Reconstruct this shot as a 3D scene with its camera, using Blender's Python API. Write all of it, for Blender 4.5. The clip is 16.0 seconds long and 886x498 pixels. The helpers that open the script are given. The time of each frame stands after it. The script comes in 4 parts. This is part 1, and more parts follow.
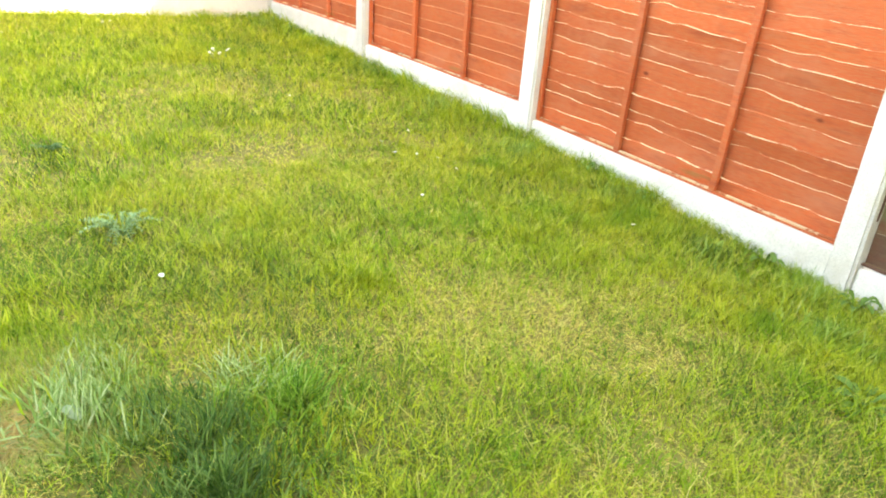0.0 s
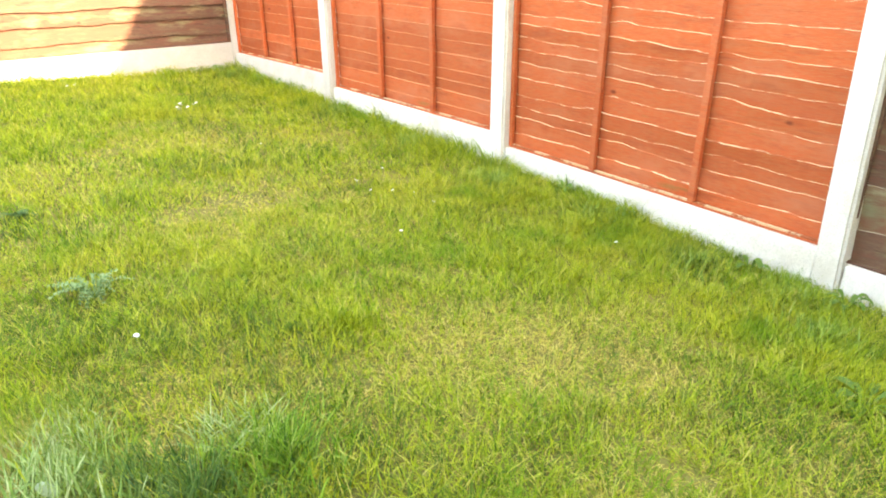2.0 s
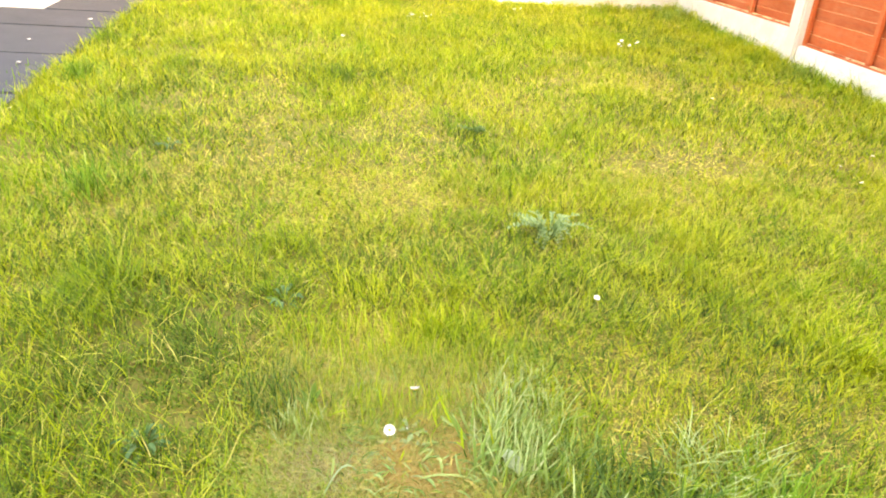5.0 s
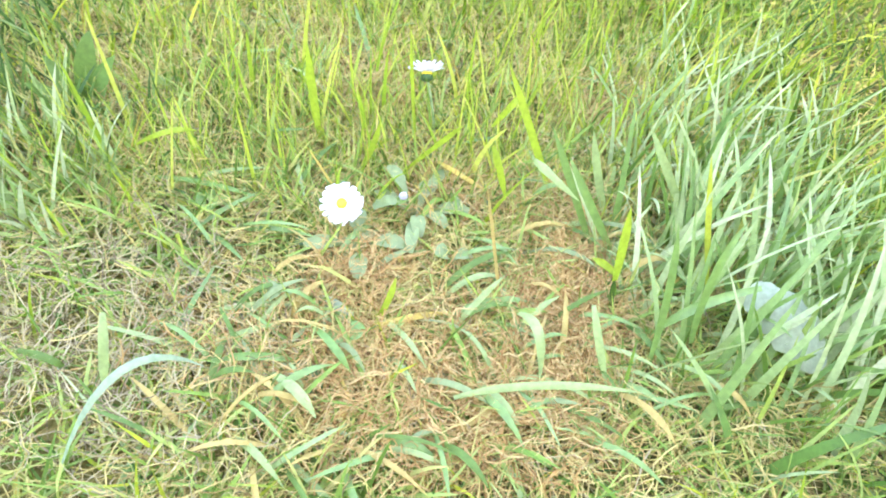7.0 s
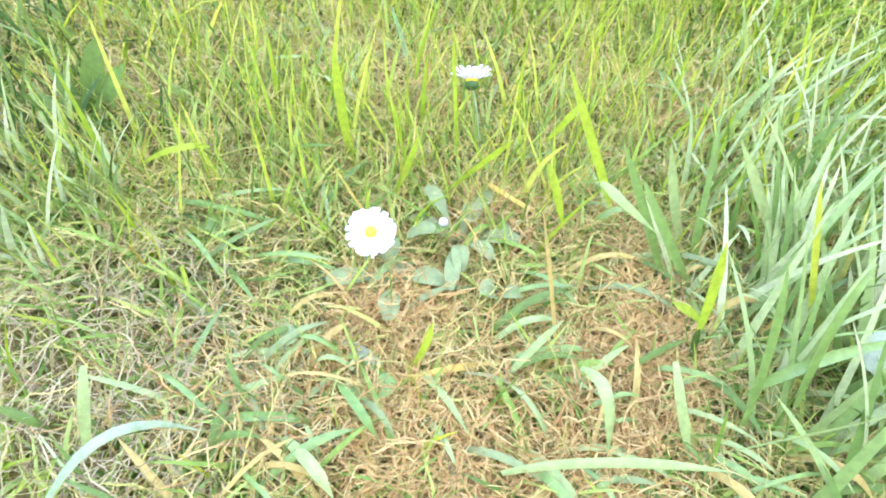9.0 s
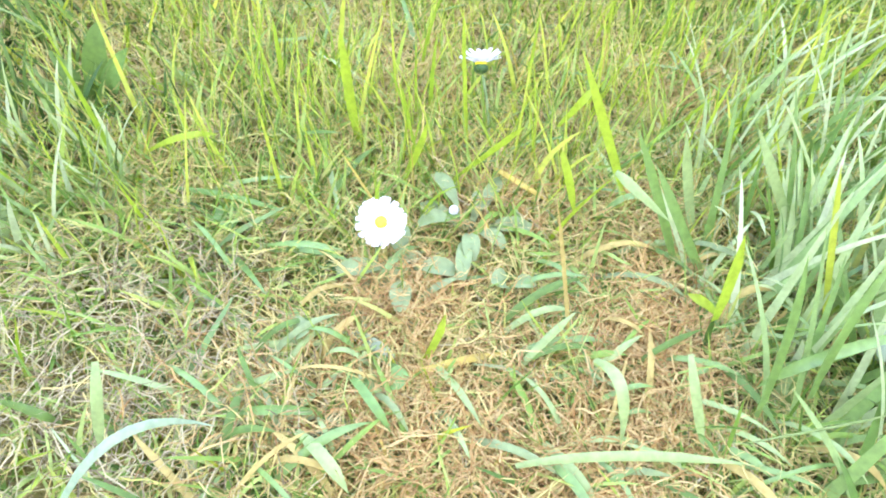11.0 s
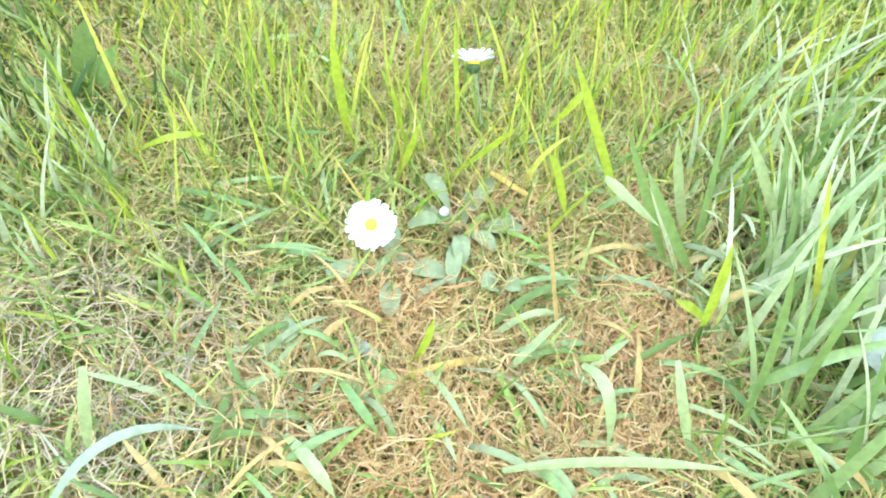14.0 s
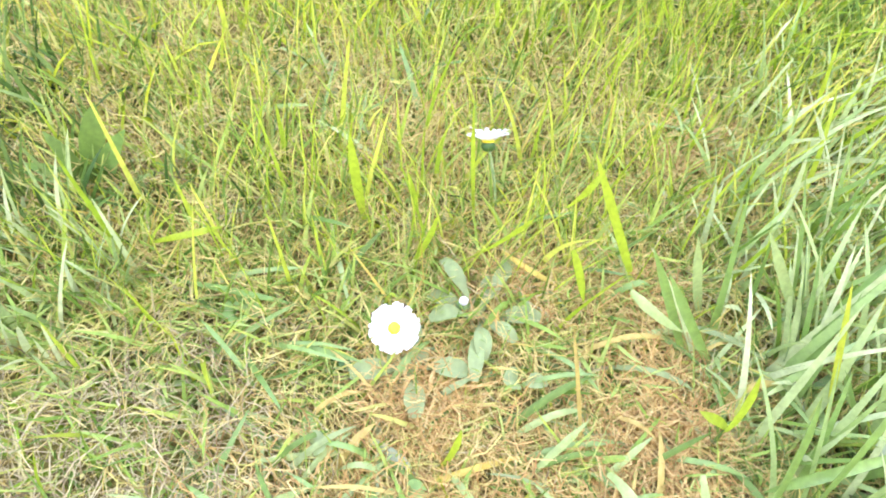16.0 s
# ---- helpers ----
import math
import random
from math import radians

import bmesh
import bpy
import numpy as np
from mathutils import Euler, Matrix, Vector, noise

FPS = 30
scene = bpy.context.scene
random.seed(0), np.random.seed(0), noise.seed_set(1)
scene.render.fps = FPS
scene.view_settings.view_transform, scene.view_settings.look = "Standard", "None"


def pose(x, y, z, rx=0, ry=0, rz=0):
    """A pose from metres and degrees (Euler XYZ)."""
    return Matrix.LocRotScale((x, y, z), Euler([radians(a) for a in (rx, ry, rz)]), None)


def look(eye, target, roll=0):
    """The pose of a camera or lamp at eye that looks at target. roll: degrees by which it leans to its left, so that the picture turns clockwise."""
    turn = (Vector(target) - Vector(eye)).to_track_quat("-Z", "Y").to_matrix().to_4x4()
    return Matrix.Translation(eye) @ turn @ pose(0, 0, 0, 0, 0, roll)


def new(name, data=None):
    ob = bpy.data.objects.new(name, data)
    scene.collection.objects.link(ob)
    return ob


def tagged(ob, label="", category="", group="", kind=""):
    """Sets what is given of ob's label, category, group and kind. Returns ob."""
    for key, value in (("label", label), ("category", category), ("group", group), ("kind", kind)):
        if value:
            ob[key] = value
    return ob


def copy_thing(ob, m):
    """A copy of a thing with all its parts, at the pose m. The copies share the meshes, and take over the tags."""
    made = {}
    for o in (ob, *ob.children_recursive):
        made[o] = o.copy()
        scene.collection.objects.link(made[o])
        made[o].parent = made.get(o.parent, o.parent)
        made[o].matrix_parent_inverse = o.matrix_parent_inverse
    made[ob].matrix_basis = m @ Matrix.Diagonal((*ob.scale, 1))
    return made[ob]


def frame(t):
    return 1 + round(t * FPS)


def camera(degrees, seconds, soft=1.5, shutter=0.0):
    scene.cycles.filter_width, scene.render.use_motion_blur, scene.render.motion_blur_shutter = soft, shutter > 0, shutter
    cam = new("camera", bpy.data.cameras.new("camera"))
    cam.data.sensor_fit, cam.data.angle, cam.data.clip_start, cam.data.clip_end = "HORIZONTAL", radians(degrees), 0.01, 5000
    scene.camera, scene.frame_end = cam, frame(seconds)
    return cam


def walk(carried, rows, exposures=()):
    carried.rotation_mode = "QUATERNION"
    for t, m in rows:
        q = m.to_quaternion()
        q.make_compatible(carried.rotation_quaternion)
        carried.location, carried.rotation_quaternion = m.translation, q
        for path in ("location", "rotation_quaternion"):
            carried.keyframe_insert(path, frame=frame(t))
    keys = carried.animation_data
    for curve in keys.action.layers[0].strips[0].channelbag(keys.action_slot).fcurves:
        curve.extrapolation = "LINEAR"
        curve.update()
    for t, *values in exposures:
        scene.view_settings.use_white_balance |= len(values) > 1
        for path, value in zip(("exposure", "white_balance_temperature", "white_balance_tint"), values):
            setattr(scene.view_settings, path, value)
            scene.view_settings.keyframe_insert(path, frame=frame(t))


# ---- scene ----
cam = camera(67.2, 16.0, soft=1.95)
PATH = [
    (0, (0.42, 0.793, 1.099), (1.526, 2.192, 0.194), 4.2),
    (0.5, (0.425, 0.822, 1.058), (1.684, 2.1, 0.172), 4.8),
    (1, (0.438, 0.834, 1.051), (1.769, 2.066, 0.208), 4.1),
    (1.5, (0.446, 0.832, 1.082), (1.724, 2.128, 0.253), 2.1),
    (2, (0.453, 0.816, 1.072), (1.62, 2.225, 0.264), -0.2),
    (2.5, (0.423, 0.822, 1.093), (1.439, 2.352, 0.301), -0.6),
    (3, (0.384, 0.807, 1.115), (1.157, 2.48, 0.34), -1.5),
    (3.5, (0.343, 0.814, 1.138), (0.84, 2.581, 0.343), -2.4),
    (4, (0.309, 0.833, 1.115), (0.536, 2.638, 0.284), -2.1),
    (4.5, (0.275, 0.96, 1.041), (0.393, 2.721, 0.102), 0.4),
    (5, (0.226, 1.321, 0.96), (0.491, 3.062, 0.013), 1.6),
    (5.2, (0.232, 1.432, 0.911), (0.504, 3.065, -0.211), 2.0),
    (6.2, (0.255, 1.84, 0.52), (0.55, 3.18, -0.88), 4.5),
    (7.3, (0.284, 2.052, 0.287), (0.583, 3.286, -1.259), 7.1),
    (7.5, (0.288, 2.054, 0.283), (0.566, 3.300, -1.257), 5.3),
    (8, (0.292, 2.058, 0.275), (0.416, 3.329, -1.265), -0.4),
    (8.2, (0.286, 2.063, 0.277), (0.432, 3.360, -1.239), 1.5),
    (10.3, (0.283, 2.074, 0.281), (0.469, 3.318, -1.274), 3.2),
    (10.5, (0.283, 2.075, 0.28), (0.457, 3.301, -1.29), 2.7),
    (11, (0.28, 2.079, 0.282), (0.446, 3.31, -1.285), 2.5),
    (11.5, (0.279, 2.079, 0.28), (0.452, 3.311, -1.286), 3.1),
    (12, (0.279, 2.082, 0.282), (0.451, 3.316, -1.283), 3.1),
    (12.5, (0.28, 2.084, 0.281), (0.461, 3.305, -1.292), 3.4),
    (13, (0.28, 2.086, 0.283), (0.46, 3.29, -1.303), 3.6),
    (13.5, (0.278, 2.083, 0.285), (0.451, 3.282, -1.306), 3.4),
    (14, (0.284, 2.084, 0.286), (0.454, 3.286, -1.303), 3.1),
    (14.5, (0.282, 2.083, 0.285), (0.464, 3.277, -1.309), 3.7),
    (15, (0.28, 2.088, 0.287), (0.455, 3.299, -1.294), 3.6),
    (15.5, (0.277, 2.091, 0.288), (0.458, 3.291, -1.302), 4.1),
    (15.7, (0.276, 2.105, 0.296), (0.469, 3.267, -1.32), 4.5),
    (16, (0.272, 2.134, 0.321), (0.476, 3.251, -1.325), 4.1),
]
EXPOSURES = [
    (0, 4.08, 10300, 13), (2, 4.10, 10300, 15), (2.5, 4.10, 7450, 4), (3.2, 4.15, 6500, -3), (3.6, 4.17, 6700, -1), (4.1, 4.08, 7900, 6), (4.6, 4.12, 9100, 15),
    (5.0, 4.22, 13400, 22), (5.2, 4.2, 14800, 25), (6.2, 4.33, 9700, 22), (7.3, 4.45, 7000, 37), (15.5, 4.45, 7000, 37), (16, 4.47, 7900, 39),
]
walk(cam, [(t, look(eye, target, roll)) for t, eye, target, roll in PATH], EXPOSURES)

# ---- light: a clear sky, and a sun behind the house, whose shadow lies over the lawn ----
SUN = Vector((0.02, -0.766, 0.643)).normalized()
world = bpy.data.worlds.new("sky")
scene.world = world
world.use_nodes = True
sky = world.node_tree.nodes.new("ShaderNodeTexSky")
sky.sky_type, sky.sun_disc = "NISHITA", False
sky.sun_elevation, sky.sun_rotation = math.asin(SUN.z), math.atan2(SUN.x, SUN.y)
world.node_tree.links.new(sky.outputs[0], world.node_tree.nodes["Background"].inputs[0])
world.node_tree.nodes["Background"].inputs[1].default_value = 0.15
sun = new("sun", bpy.data.lights.new("sun", "SUN"))
sun.data.energy, sun.data.angle, sun.data.color = 2.0, radians(0.35), (1.0, 0.95, 0.86)
sun.matrix_world = look(SUN * 20, (0, 0, 0))


# ---- materials ----
def ramp(nt, source, stops):
    n = nt.nodes.new("ShaderNodeValToRGB")
    el = n.color_ramp.elements
    while len(el) < len(stops):
        el.new(0.5)
    for e, (p, c) in zip(el, stops):
        e.position, e.color = p, (*c, 1)
    nt.links.new(source, n.inputs[0])
    return n.outputs[0]


def noise_tex(nt, scale, detail=4, stretch=None, rough=0.6):
    n = nt.nodes.new("ShaderNodeTexNoise")
    n.inputs["Scale"].default_value, n.inputs["Detail"].default_value = scale, detail
    n.inputs["Roughness"].default_value = rough
    co = nt.nodes.new("ShaderNodeTexCoord").outputs["Object"]
    if stretch:
        mp = nt.nodes.new("ShaderNodeMapping")
        mp.inputs["Scale"].default_value = stretch
        nt.links.new(co, mp.inputs[0])
        co = mp.outputs[0]
    nt.links.new(co, n.inputs["Vector"])
    return n.outputs[0]


def mixed(nt, a, b, fac, mode="MIX"):
    n = nt.nodes.new("ShaderNodeMix")
    n.data_type, n.blend_type = "RGBA", mode
    if isinstance(fac, (int, float)):
        n.inputs[0].default_value = fac
    else:
        nt.links.new(fac, n.inputs[0])
    for sock, v in ((n.inputs[6], a), (n.inputs[7], b)):
        if isinstance(v, tuple):
            sock.default_value = (*v, 1)
        else:
            nt.links.new(v, sock)
    return n.outputs[2]


def material(name, stops, scale, rough=0.8, bump=0.3, fine=None, stretch=None, second=None, spec=0.3, depth=0.01):
    """Two scales of noise: a ramp of colours at scale, a second tone at fine."""
    m = bpy.data.materials.new(name)
    m.use_nodes = True
    nt = m.node_tree
    b = nt.nodes["Principled BSDF"]
    col = ramp(nt, noise_tex(nt, scale, 5, stretch), stops)
    fn = noise_tex(nt, fine or scale * 9, 4, stretch)
    if second:
        f = ramp(nt, fn, [(0.45, (0, 0, 0)), (0.65, (1, 1, 1))])
        col = mixed(nt, col, second, f)
    oi = nt.nodes.new("ShaderNodeObjectInfo")
    hsv = nt.nodes.new("ShaderNodeHueSaturation")
    mr = nt.nodes.new("ShaderNodeMapRange")
    mr.inputs[3].default_value, mr.inputs[4].default_value = 0.82, 1.15
    nt.links.new(oi.outputs["Random"], mr.inputs[0])
    nt.links.new(mr.outputs[0], hsv.inputs["Value"])
    nt.links.new(col, hsv.inputs["Color"])
    nt.links.new(hsv.outputs[0], b.inputs["Base Color"])
    b.inputs["Roughness"].default_value = rough
    b.inputs["Specular IOR Level"].default_value = spec
    bp = nt.nodes.new("ShaderNodeBump")
    bp.inputs["Strength"].default_value, bp.inputs["Distance"].default_value = bump, depth
    nt.links.new(fn, bp.inputs["Height"])
    nt.links.new(bp.outputs[0], b.inputs["Normal"])
    return m


def leafy(name, stops, patch=None, patch_scale=1.3, clear=0.35, rough=0.5, spec=0.35, deep=None):
    """Thin leaves: a colour for each blade at random, patches over the lawn, some light let through."""
    m = bpy.data.materials.new(name)
    m.use_nodes = True
    nt = m.node_tree
    b = nt.nodes["Principled BSDF"]
    geo = nt.nodes.new("ShaderNodeNewGeometry")
    col = ramp(nt, geo.outputs["Random Per Island"], stops)
    if patch:
        f = ramp(nt, noise_tex(nt, patch_scale, 4), [(0.42, (0, 0, 0)), (0.64, (0.5, 0.5, 0.5))])
        col = mixed(nt, col, patch, f)
    if deep:
        f = ramp(nt, noise_tex(nt, patch_scale * 2.7, 4), [(0.50, (0, 0, 0)), (0.66, (0.7, 0.7, 0.7))])
        col = mixed(nt, col, deep, f)
    streak = ramp(nt, noise_tex(nt, 260, 2), [(0.3, (0.8, 0.8, 0.8)), (0.7, (1.1, 1.1, 1.1))])
    col = mixed(nt, col, streak, 1.0, "MULTIPLY")
    nt.links.new(col, b.inputs["Base Color"])
    b.inputs["Roughness"].default_value = rough
    b.inputs["Specular IOR Level"].default_value = spec
    tr = nt.nodes.new("ShaderNodeBsdfTranslucent")
    nt.links.new(col, tr.inputs[0])
    mx = nt.nodes.new("ShaderNodeMixShader")
    mx.inputs[0].default_value = clear
    nt.links.new(b.outputs[0], mx.inputs[1])
    nt.links.new(tr.outputs[0], mx.inputs[2])
    nt.links.new(mx.outputs[0], nt.nodes["Material Output"].inputs[0])
    return m


def weather(m, colour, scale, lo, hi, amount, stretch=None):
    """Lays irregular stains of one colour over a wood."""
    nt = m.node_tree
    b = nt.nodes["Principled BSDF"].inputs["Base Color"]
    f = ramp(nt, noise_tex(nt, scale, 5, stretch, 0.65), [(lo, (0, 0, 0)), (hi, (amount, amount, amount))])
    nt.links.new(mixed(nt, b.links[0].from_socket, colour, f), b)


def knots(m, colour, scale, size):
    """Dark knots, here and there, drawn out along the board."""
    nt = m.node_tree
    b = nt.nodes["Principled BSDF"].inputs["Base Color"]
    v = nt.nodes.new("ShaderNodeTexVoronoi")
    v.inputs["Scale"].default_value = scale
    mp = nt.nodes.new("ShaderNodeMapping")
    mp.inputs["Scale"].default_value = (0.55, 1, 1)
    nt.links.new(nt.nodes.new("ShaderNodeTexCoord").outputs["Object"], mp.inputs[0])
    nt.links.new(mp.outputs[0], v.inputs["Vector"])
    f = ramp(nt, v.outputs["Distance"], [(size * 0.4, (0.85, 0.85, 0.85)), (size, (0, 0, 0))])
    nt.links.new(mixed(nt, b.links[0].from_socket, colour, f), b)


M_SOIL = material("lawn_soil", [(0.3, (0.09, 0.085, 0.018)), (0.55, (0.16, 0.138, 0.03)), (0.75, (0.25, 0.20, 0.055))], 3, 0.95, 0.8, 60, None, (0.15, 0.135, 0.028))
M_GRASS = leafy("grass", [(0.0, (0.05, 0.12, 0.007)), (0.3, (0.19, 0.33, 0.013)), (0.65, (0.33, 0.45, 0.02)), (0.9, (0.52, 0.54, 0.05)), (1.0, (0.60, 0.52, 0.18))], (0.50, 0.48, 0.035), clear=0.25, rough=0.6, spec=0.2, deep=(0.10, 0.26, 0.009))
M_TURF = leafy("thin_turf", [(0.0, (0.07, 0.16, 0.016)), (0.25, (0.14, 0.27, 0.032)), (0.5, (0.23, 0.38, 0.058)), (0.7, (0.33, 0.45, 0.115)), (0.88, (0.30, 0.43, 0.05)), (1.0, (0.46, 0.44, 0.13))], None, 1, 0.25, 0.55, 0.3)
# Dark copy of the lawn green, also standing in for lens vignetting.
M_VIGNETTEGRASS = leafy("dark_lawn_grass", [(0.0, (0.02, 0.06, 0.006)), (0.4, (0.06, 0.15, 0.012)), (0.75, (0.12, 0.23, 0.02)), (1.0, (0.25, 0.29, 0.05))], None, 1, 0.2, 0.6, 0.2)
M_ASHSTRAW = leafy("ashen_thatch", [(0.0, (0.16, 0.12, 0.05)), (0.35, (0.31, 0.26, 0.115)), (0.75, (0.50, 0.43, 0.21)), (1.0, (0.38, 0.37, 0.12))], None, 1, 0.2, 0.7)
M_DRY = leafy("dry_grass", [(0.0, (0.40, 0.31, 0.06)), (0.4, (0.58, 0.45, 0.10)), (0.75, (0.66, 0.54, 0.16)), (1.0, (0.44, 0.43, 0.06))], None, 1, 0.25, 0.7, 0.15)
M_THATCH = leafy("pale_thatch", [(0.0, (0.22, 0.15, 0.035)), (0.35, (0.42, 0.33, 0.085)), (0.75, (0.62, 0.52, 0.17)), (1.0, (0.38, 0.40, 0.07))], None, 1, 0.2, 0.7)
M_MOSS = leafy("brown_thatch", [(0.0, (0.28, 0.155, 0.04)), (0.5, (0.47, 0.29, 0.08)), (1.0, (0.58, 0.44, 0.16))], None, 1, 0.2, 0.7)
# The lighter stops also carry lens haze over the tuft.
M_LONG = leafy("long_blue_green_grass", [(0.0, (0.10, 0.22, 0.035)), (0.4, (0.19, 0.34, 0.078)), (0.8, (0.31, 0.45, 0.145)), (1.0, (0.45, 0.56, 0.26))], None, 1, 0.3, 0.4, 0.5)
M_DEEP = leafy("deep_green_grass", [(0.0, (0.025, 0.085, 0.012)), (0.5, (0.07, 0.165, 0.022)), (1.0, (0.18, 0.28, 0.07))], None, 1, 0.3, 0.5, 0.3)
M_TUFT = leafy("fresh_tuft_grass", [(0.0, (0.03, 0.11, 0.008)), (0.4, (0.12, 0.28, 0.018)), (0.8, (0.22, 0.38, 0.04)), (1.0, (0.42, 0.50, 0.14))], None, 1, 0.25, 0.55, 0.25)
# Blue-green leaf colour, paled further for the lens haze over the tuft.
M_MINT = leafy("hazed_blue_green_grass", [(0.0, (0.20, 0.34, 0.09)), (0.5, (0.36, 0.48, 0.17)), (1.0, (0.50, 0.58, 0.29))], None, 1, 0.35, 0.5, 0.3)
M_LIME = leafy("bright_grass", [(0.0, (0.24, 0.40, 0.025)), (0.5, (0.40, 0.54, 0.045)), (1.0, (0.58, 0.62, 0.10))], None, 1, 0.5)
M_GREYLEAF = leafy("grey_green_leaf", [(0.0, (0.10, 0.20, 0.055)), (0.5, (0.19, 0.31, 0.11)), (1.0, (0.30, 0.42, 0.19))], None, 1, 0.2, 0.6)
M_DAISYLEAF = leafy("daisy_leaf", [(0.0, (0.15, 0.23, 0.07)), (1.0, (0.28, 0.35, 0.14))], None, 1, 0.2, 0.6)
M_DARKLEAF = leafy("dark_weed_leaf", [(0.0, (0.04, 0.12, 0.03)), (1.0, (0.09, 0.20, 0.05))], None, 1, 0.25, 0.5)
M_LEAF = leafy("weed_leaf", [(0.0, (0.12, 0.27, 0.05)), (1.0, (0.22, 0.38, 0.10))], None, 1, 0.3, 0.5)
M_WEED = leafy("dull_weed_leaf", [(0.0, (0.08, 0.17, 0.025)), (1.0, (0.16, 0.28, 0.05))], None, 1, 0.3, 0.6)
M_ARCH = leafy("pale_blade", [(0.0, (0.27, 0.40, 0.20)), (1.0, (0.34, 0.46, 0.26))], None, 1, 0.3, 0.5)
M_STRAND = leafy("pale_strand", [(0.0, (0.24, 0.36, 0.02)), (0.5, (0.42, 0.47, 0.05)), (1.0, (0.60, 0.52, 0.15))], None, 1, 0.3, 0.6, 0.2)
M_PALE = leafy("pale_dead_leaf", [(0.0, (0.29, 0.38, 0.21)), (1.0, (0.36, 0.44, 0.26))], None, 1, 0.3, 0.6)
M_PETAL = leafy("daisy_petal", [(0.0, (0.84, 0.84, 0.83)), (1.0, (0.90, 0.89, 0.88))], None, 1, 0.45, 0.6)
M_DISC = material("daisy_disc", [(0.3, (0.75, 0.50, 0.02)), (0.7, (0.85, 0.68, 0.05))], 900, 0.8, 0.8, 1500, depth=0.001)
M_STEM = material("daisy_stem", [(0.3, (0.14, 0.24, 0.07)), (0.7, (0.26, 0.34, 0.14))], 200, 0.6, 0.2, 600, depth=0.001)
M_CONC = material("concrete", [(0.3, (0.60, 0.57, 0.50)), (0.7, (0.74, 0.71, 0.63))], 7, 0.9, 0.35, 160, None, (0.53, 0.51, 0.45), depth=0.004)
M_ORANGE = material("orange_stained_wood", [(0.25, (0.43, 0.080, 0.025)), (0.5, (0.55, 0.110, 0.034)), (0.75, (0.39, 0.086, 0.036))], 5, 0.7, 0.4, 28, (1, 1, 9), (0.50, 0.135, 0.053), depth=0.003)
M_RAWEDGE = material("raw_wood_edge", [(0.3, (0.56, 0.36, 0.17)), (0.50, (0.68, 0.50, 0.29)), (0.57, (0.40, 0.11, 0.04))], 9, 0.8, 0.4, 60, None, None, depth=0.003)
M_STAINEDGE = material("stained_board_edge", [(0.3, (0.46, 0.13, 0.05)), (0.6, (0.60, 0.30, 0.14)), (0.75, (0.40, 0.10, 0.03))], 9, 0.8, 0.4, 60, depth=0.003)
M_OLD = material("weathered_brown_wood", [(0.3, (0.19, 0.066, 0.040)), (0.5, (0.14, 0.068, 0.042)), (0.7, (0.17, 0.125, 0.07))], 4, 0.85, 0.5, 30, (1, 1, 8), (0.12, 0.058, 0.038), depth=0.003)
M_MOSSY = material("mossy_grey_wood", [(0.3, (0.16, 0.135, 0.07)), (0.5, (0.21, 0.175, 0.095)), (0.7, (0.15, 0.072, 0.042))], 4, 0.85, 0.5, 30, (1, 1, 8), (0.19, 0.165, 0.095), depth=0.003)
M_OLDEDGE = material("weathered_wood_edge", [(0.3, (0.36, 0.32, 0.22)), (0.7, (0.26, 0.20, 0.13))], 9, 0.85, 0.4, 60, depth=0.003)
weather(M_CONC, (0.42, 0.36, 0.22), 2.6, 0.52, 0.72, 0.55)
weather(M_ORANGE, (0.52, 0.17, 0.085), 1.9, 0.50, 0.70, 0.6, (1, 1, 2.5))
weather(M_ORANGE, (0.27, 0.045, 0.018), 2.6, 0.55, 0.72, 0.5, (1, 1, 5))
weather(M_ORANGE, (0.20, 0.15, 0.045), 1.5, 0.64, 0.74, 0.6, (1, 1, 5))
knots(M_ORANGE, (0.17, 0.028, 0.010), 6.5, 0.085)
weather(M_OLD, (0.21, 0.18, 0.095), 2.2, 0.54, 0.66, 0.85, (1, 1, 4))
weather(M_OLD, (0.05, 0.022, 0.016), 5, 0.58, 0.72, 0.6, (1, 1, 6))
weather(M_MOSSY, (0.19, 0.075, 0.045), 2.0, 0.40, 0.52, 0.9, (1, 1, 3))
weather(M_MOSSY, (0.30, 0.27, 0.16), 7, 0.56, 0.70, 0.6, (1, 1, 4))
knots(M_OLD, (0.04, 0.018, 0.012), 6, 0.08)
M_TAN = material("sunbleached_wood", [(0.3, (0.19, 0.105, 0.06)), (0.6, (0.23, 0.14, 0.085)), (0.75, (0.15, 0.085, 0.05))], 4, 0.8, 0.4, 30, (1, 1, 8), (0.17, 0.10, 0.06), depth=0.003)
M_SLAB = material("slate_slab", [(0.3, (0.027, 0.033, 0.040)), (0.7, (0.044, 0.051, 0.058))], 5, 0.75, 0.4, 70, None, (0.036, 0.042, 0.048), depth=0.004)
M_JOINT = material("slab_joint", [(0.3, (0.02, 0.02, 0.02)), (0.7, (0.05, 0.05, 0.04))], 20, 0.95, 0.5)
# Pale albedo stands for sunlight on the paving beyond the house shadow.
M_SUNPATH = material("sunlit_pale_paving", [(0.3, (0.55, 0.53, 0.46)), (0.7, (0.68, 0.65, 0.55))], 6, 0.9, 0.3, 90, None, (0.50, 0.47, 0.40))
# Dark timber, deepened further to hold the gate post's shade.
M_DARKWOOD = material("dark_timber", [(0.3, (0.016, 0.012, 0.011)), (0.7, (0.032, 0.024, 0.021))], 6, 0.8, 0.4, 40, (1, 1, 0.15))
# Grey lowered far down to put the house shade into the colour.
M_SHADEDSTUB = material("shaded_grey_stub", [(0.3, (0.018, 0.024, 0.024)), (0.7, (0.03, 0.038, 0.036))], 14, 0.9, 0.4, 120)
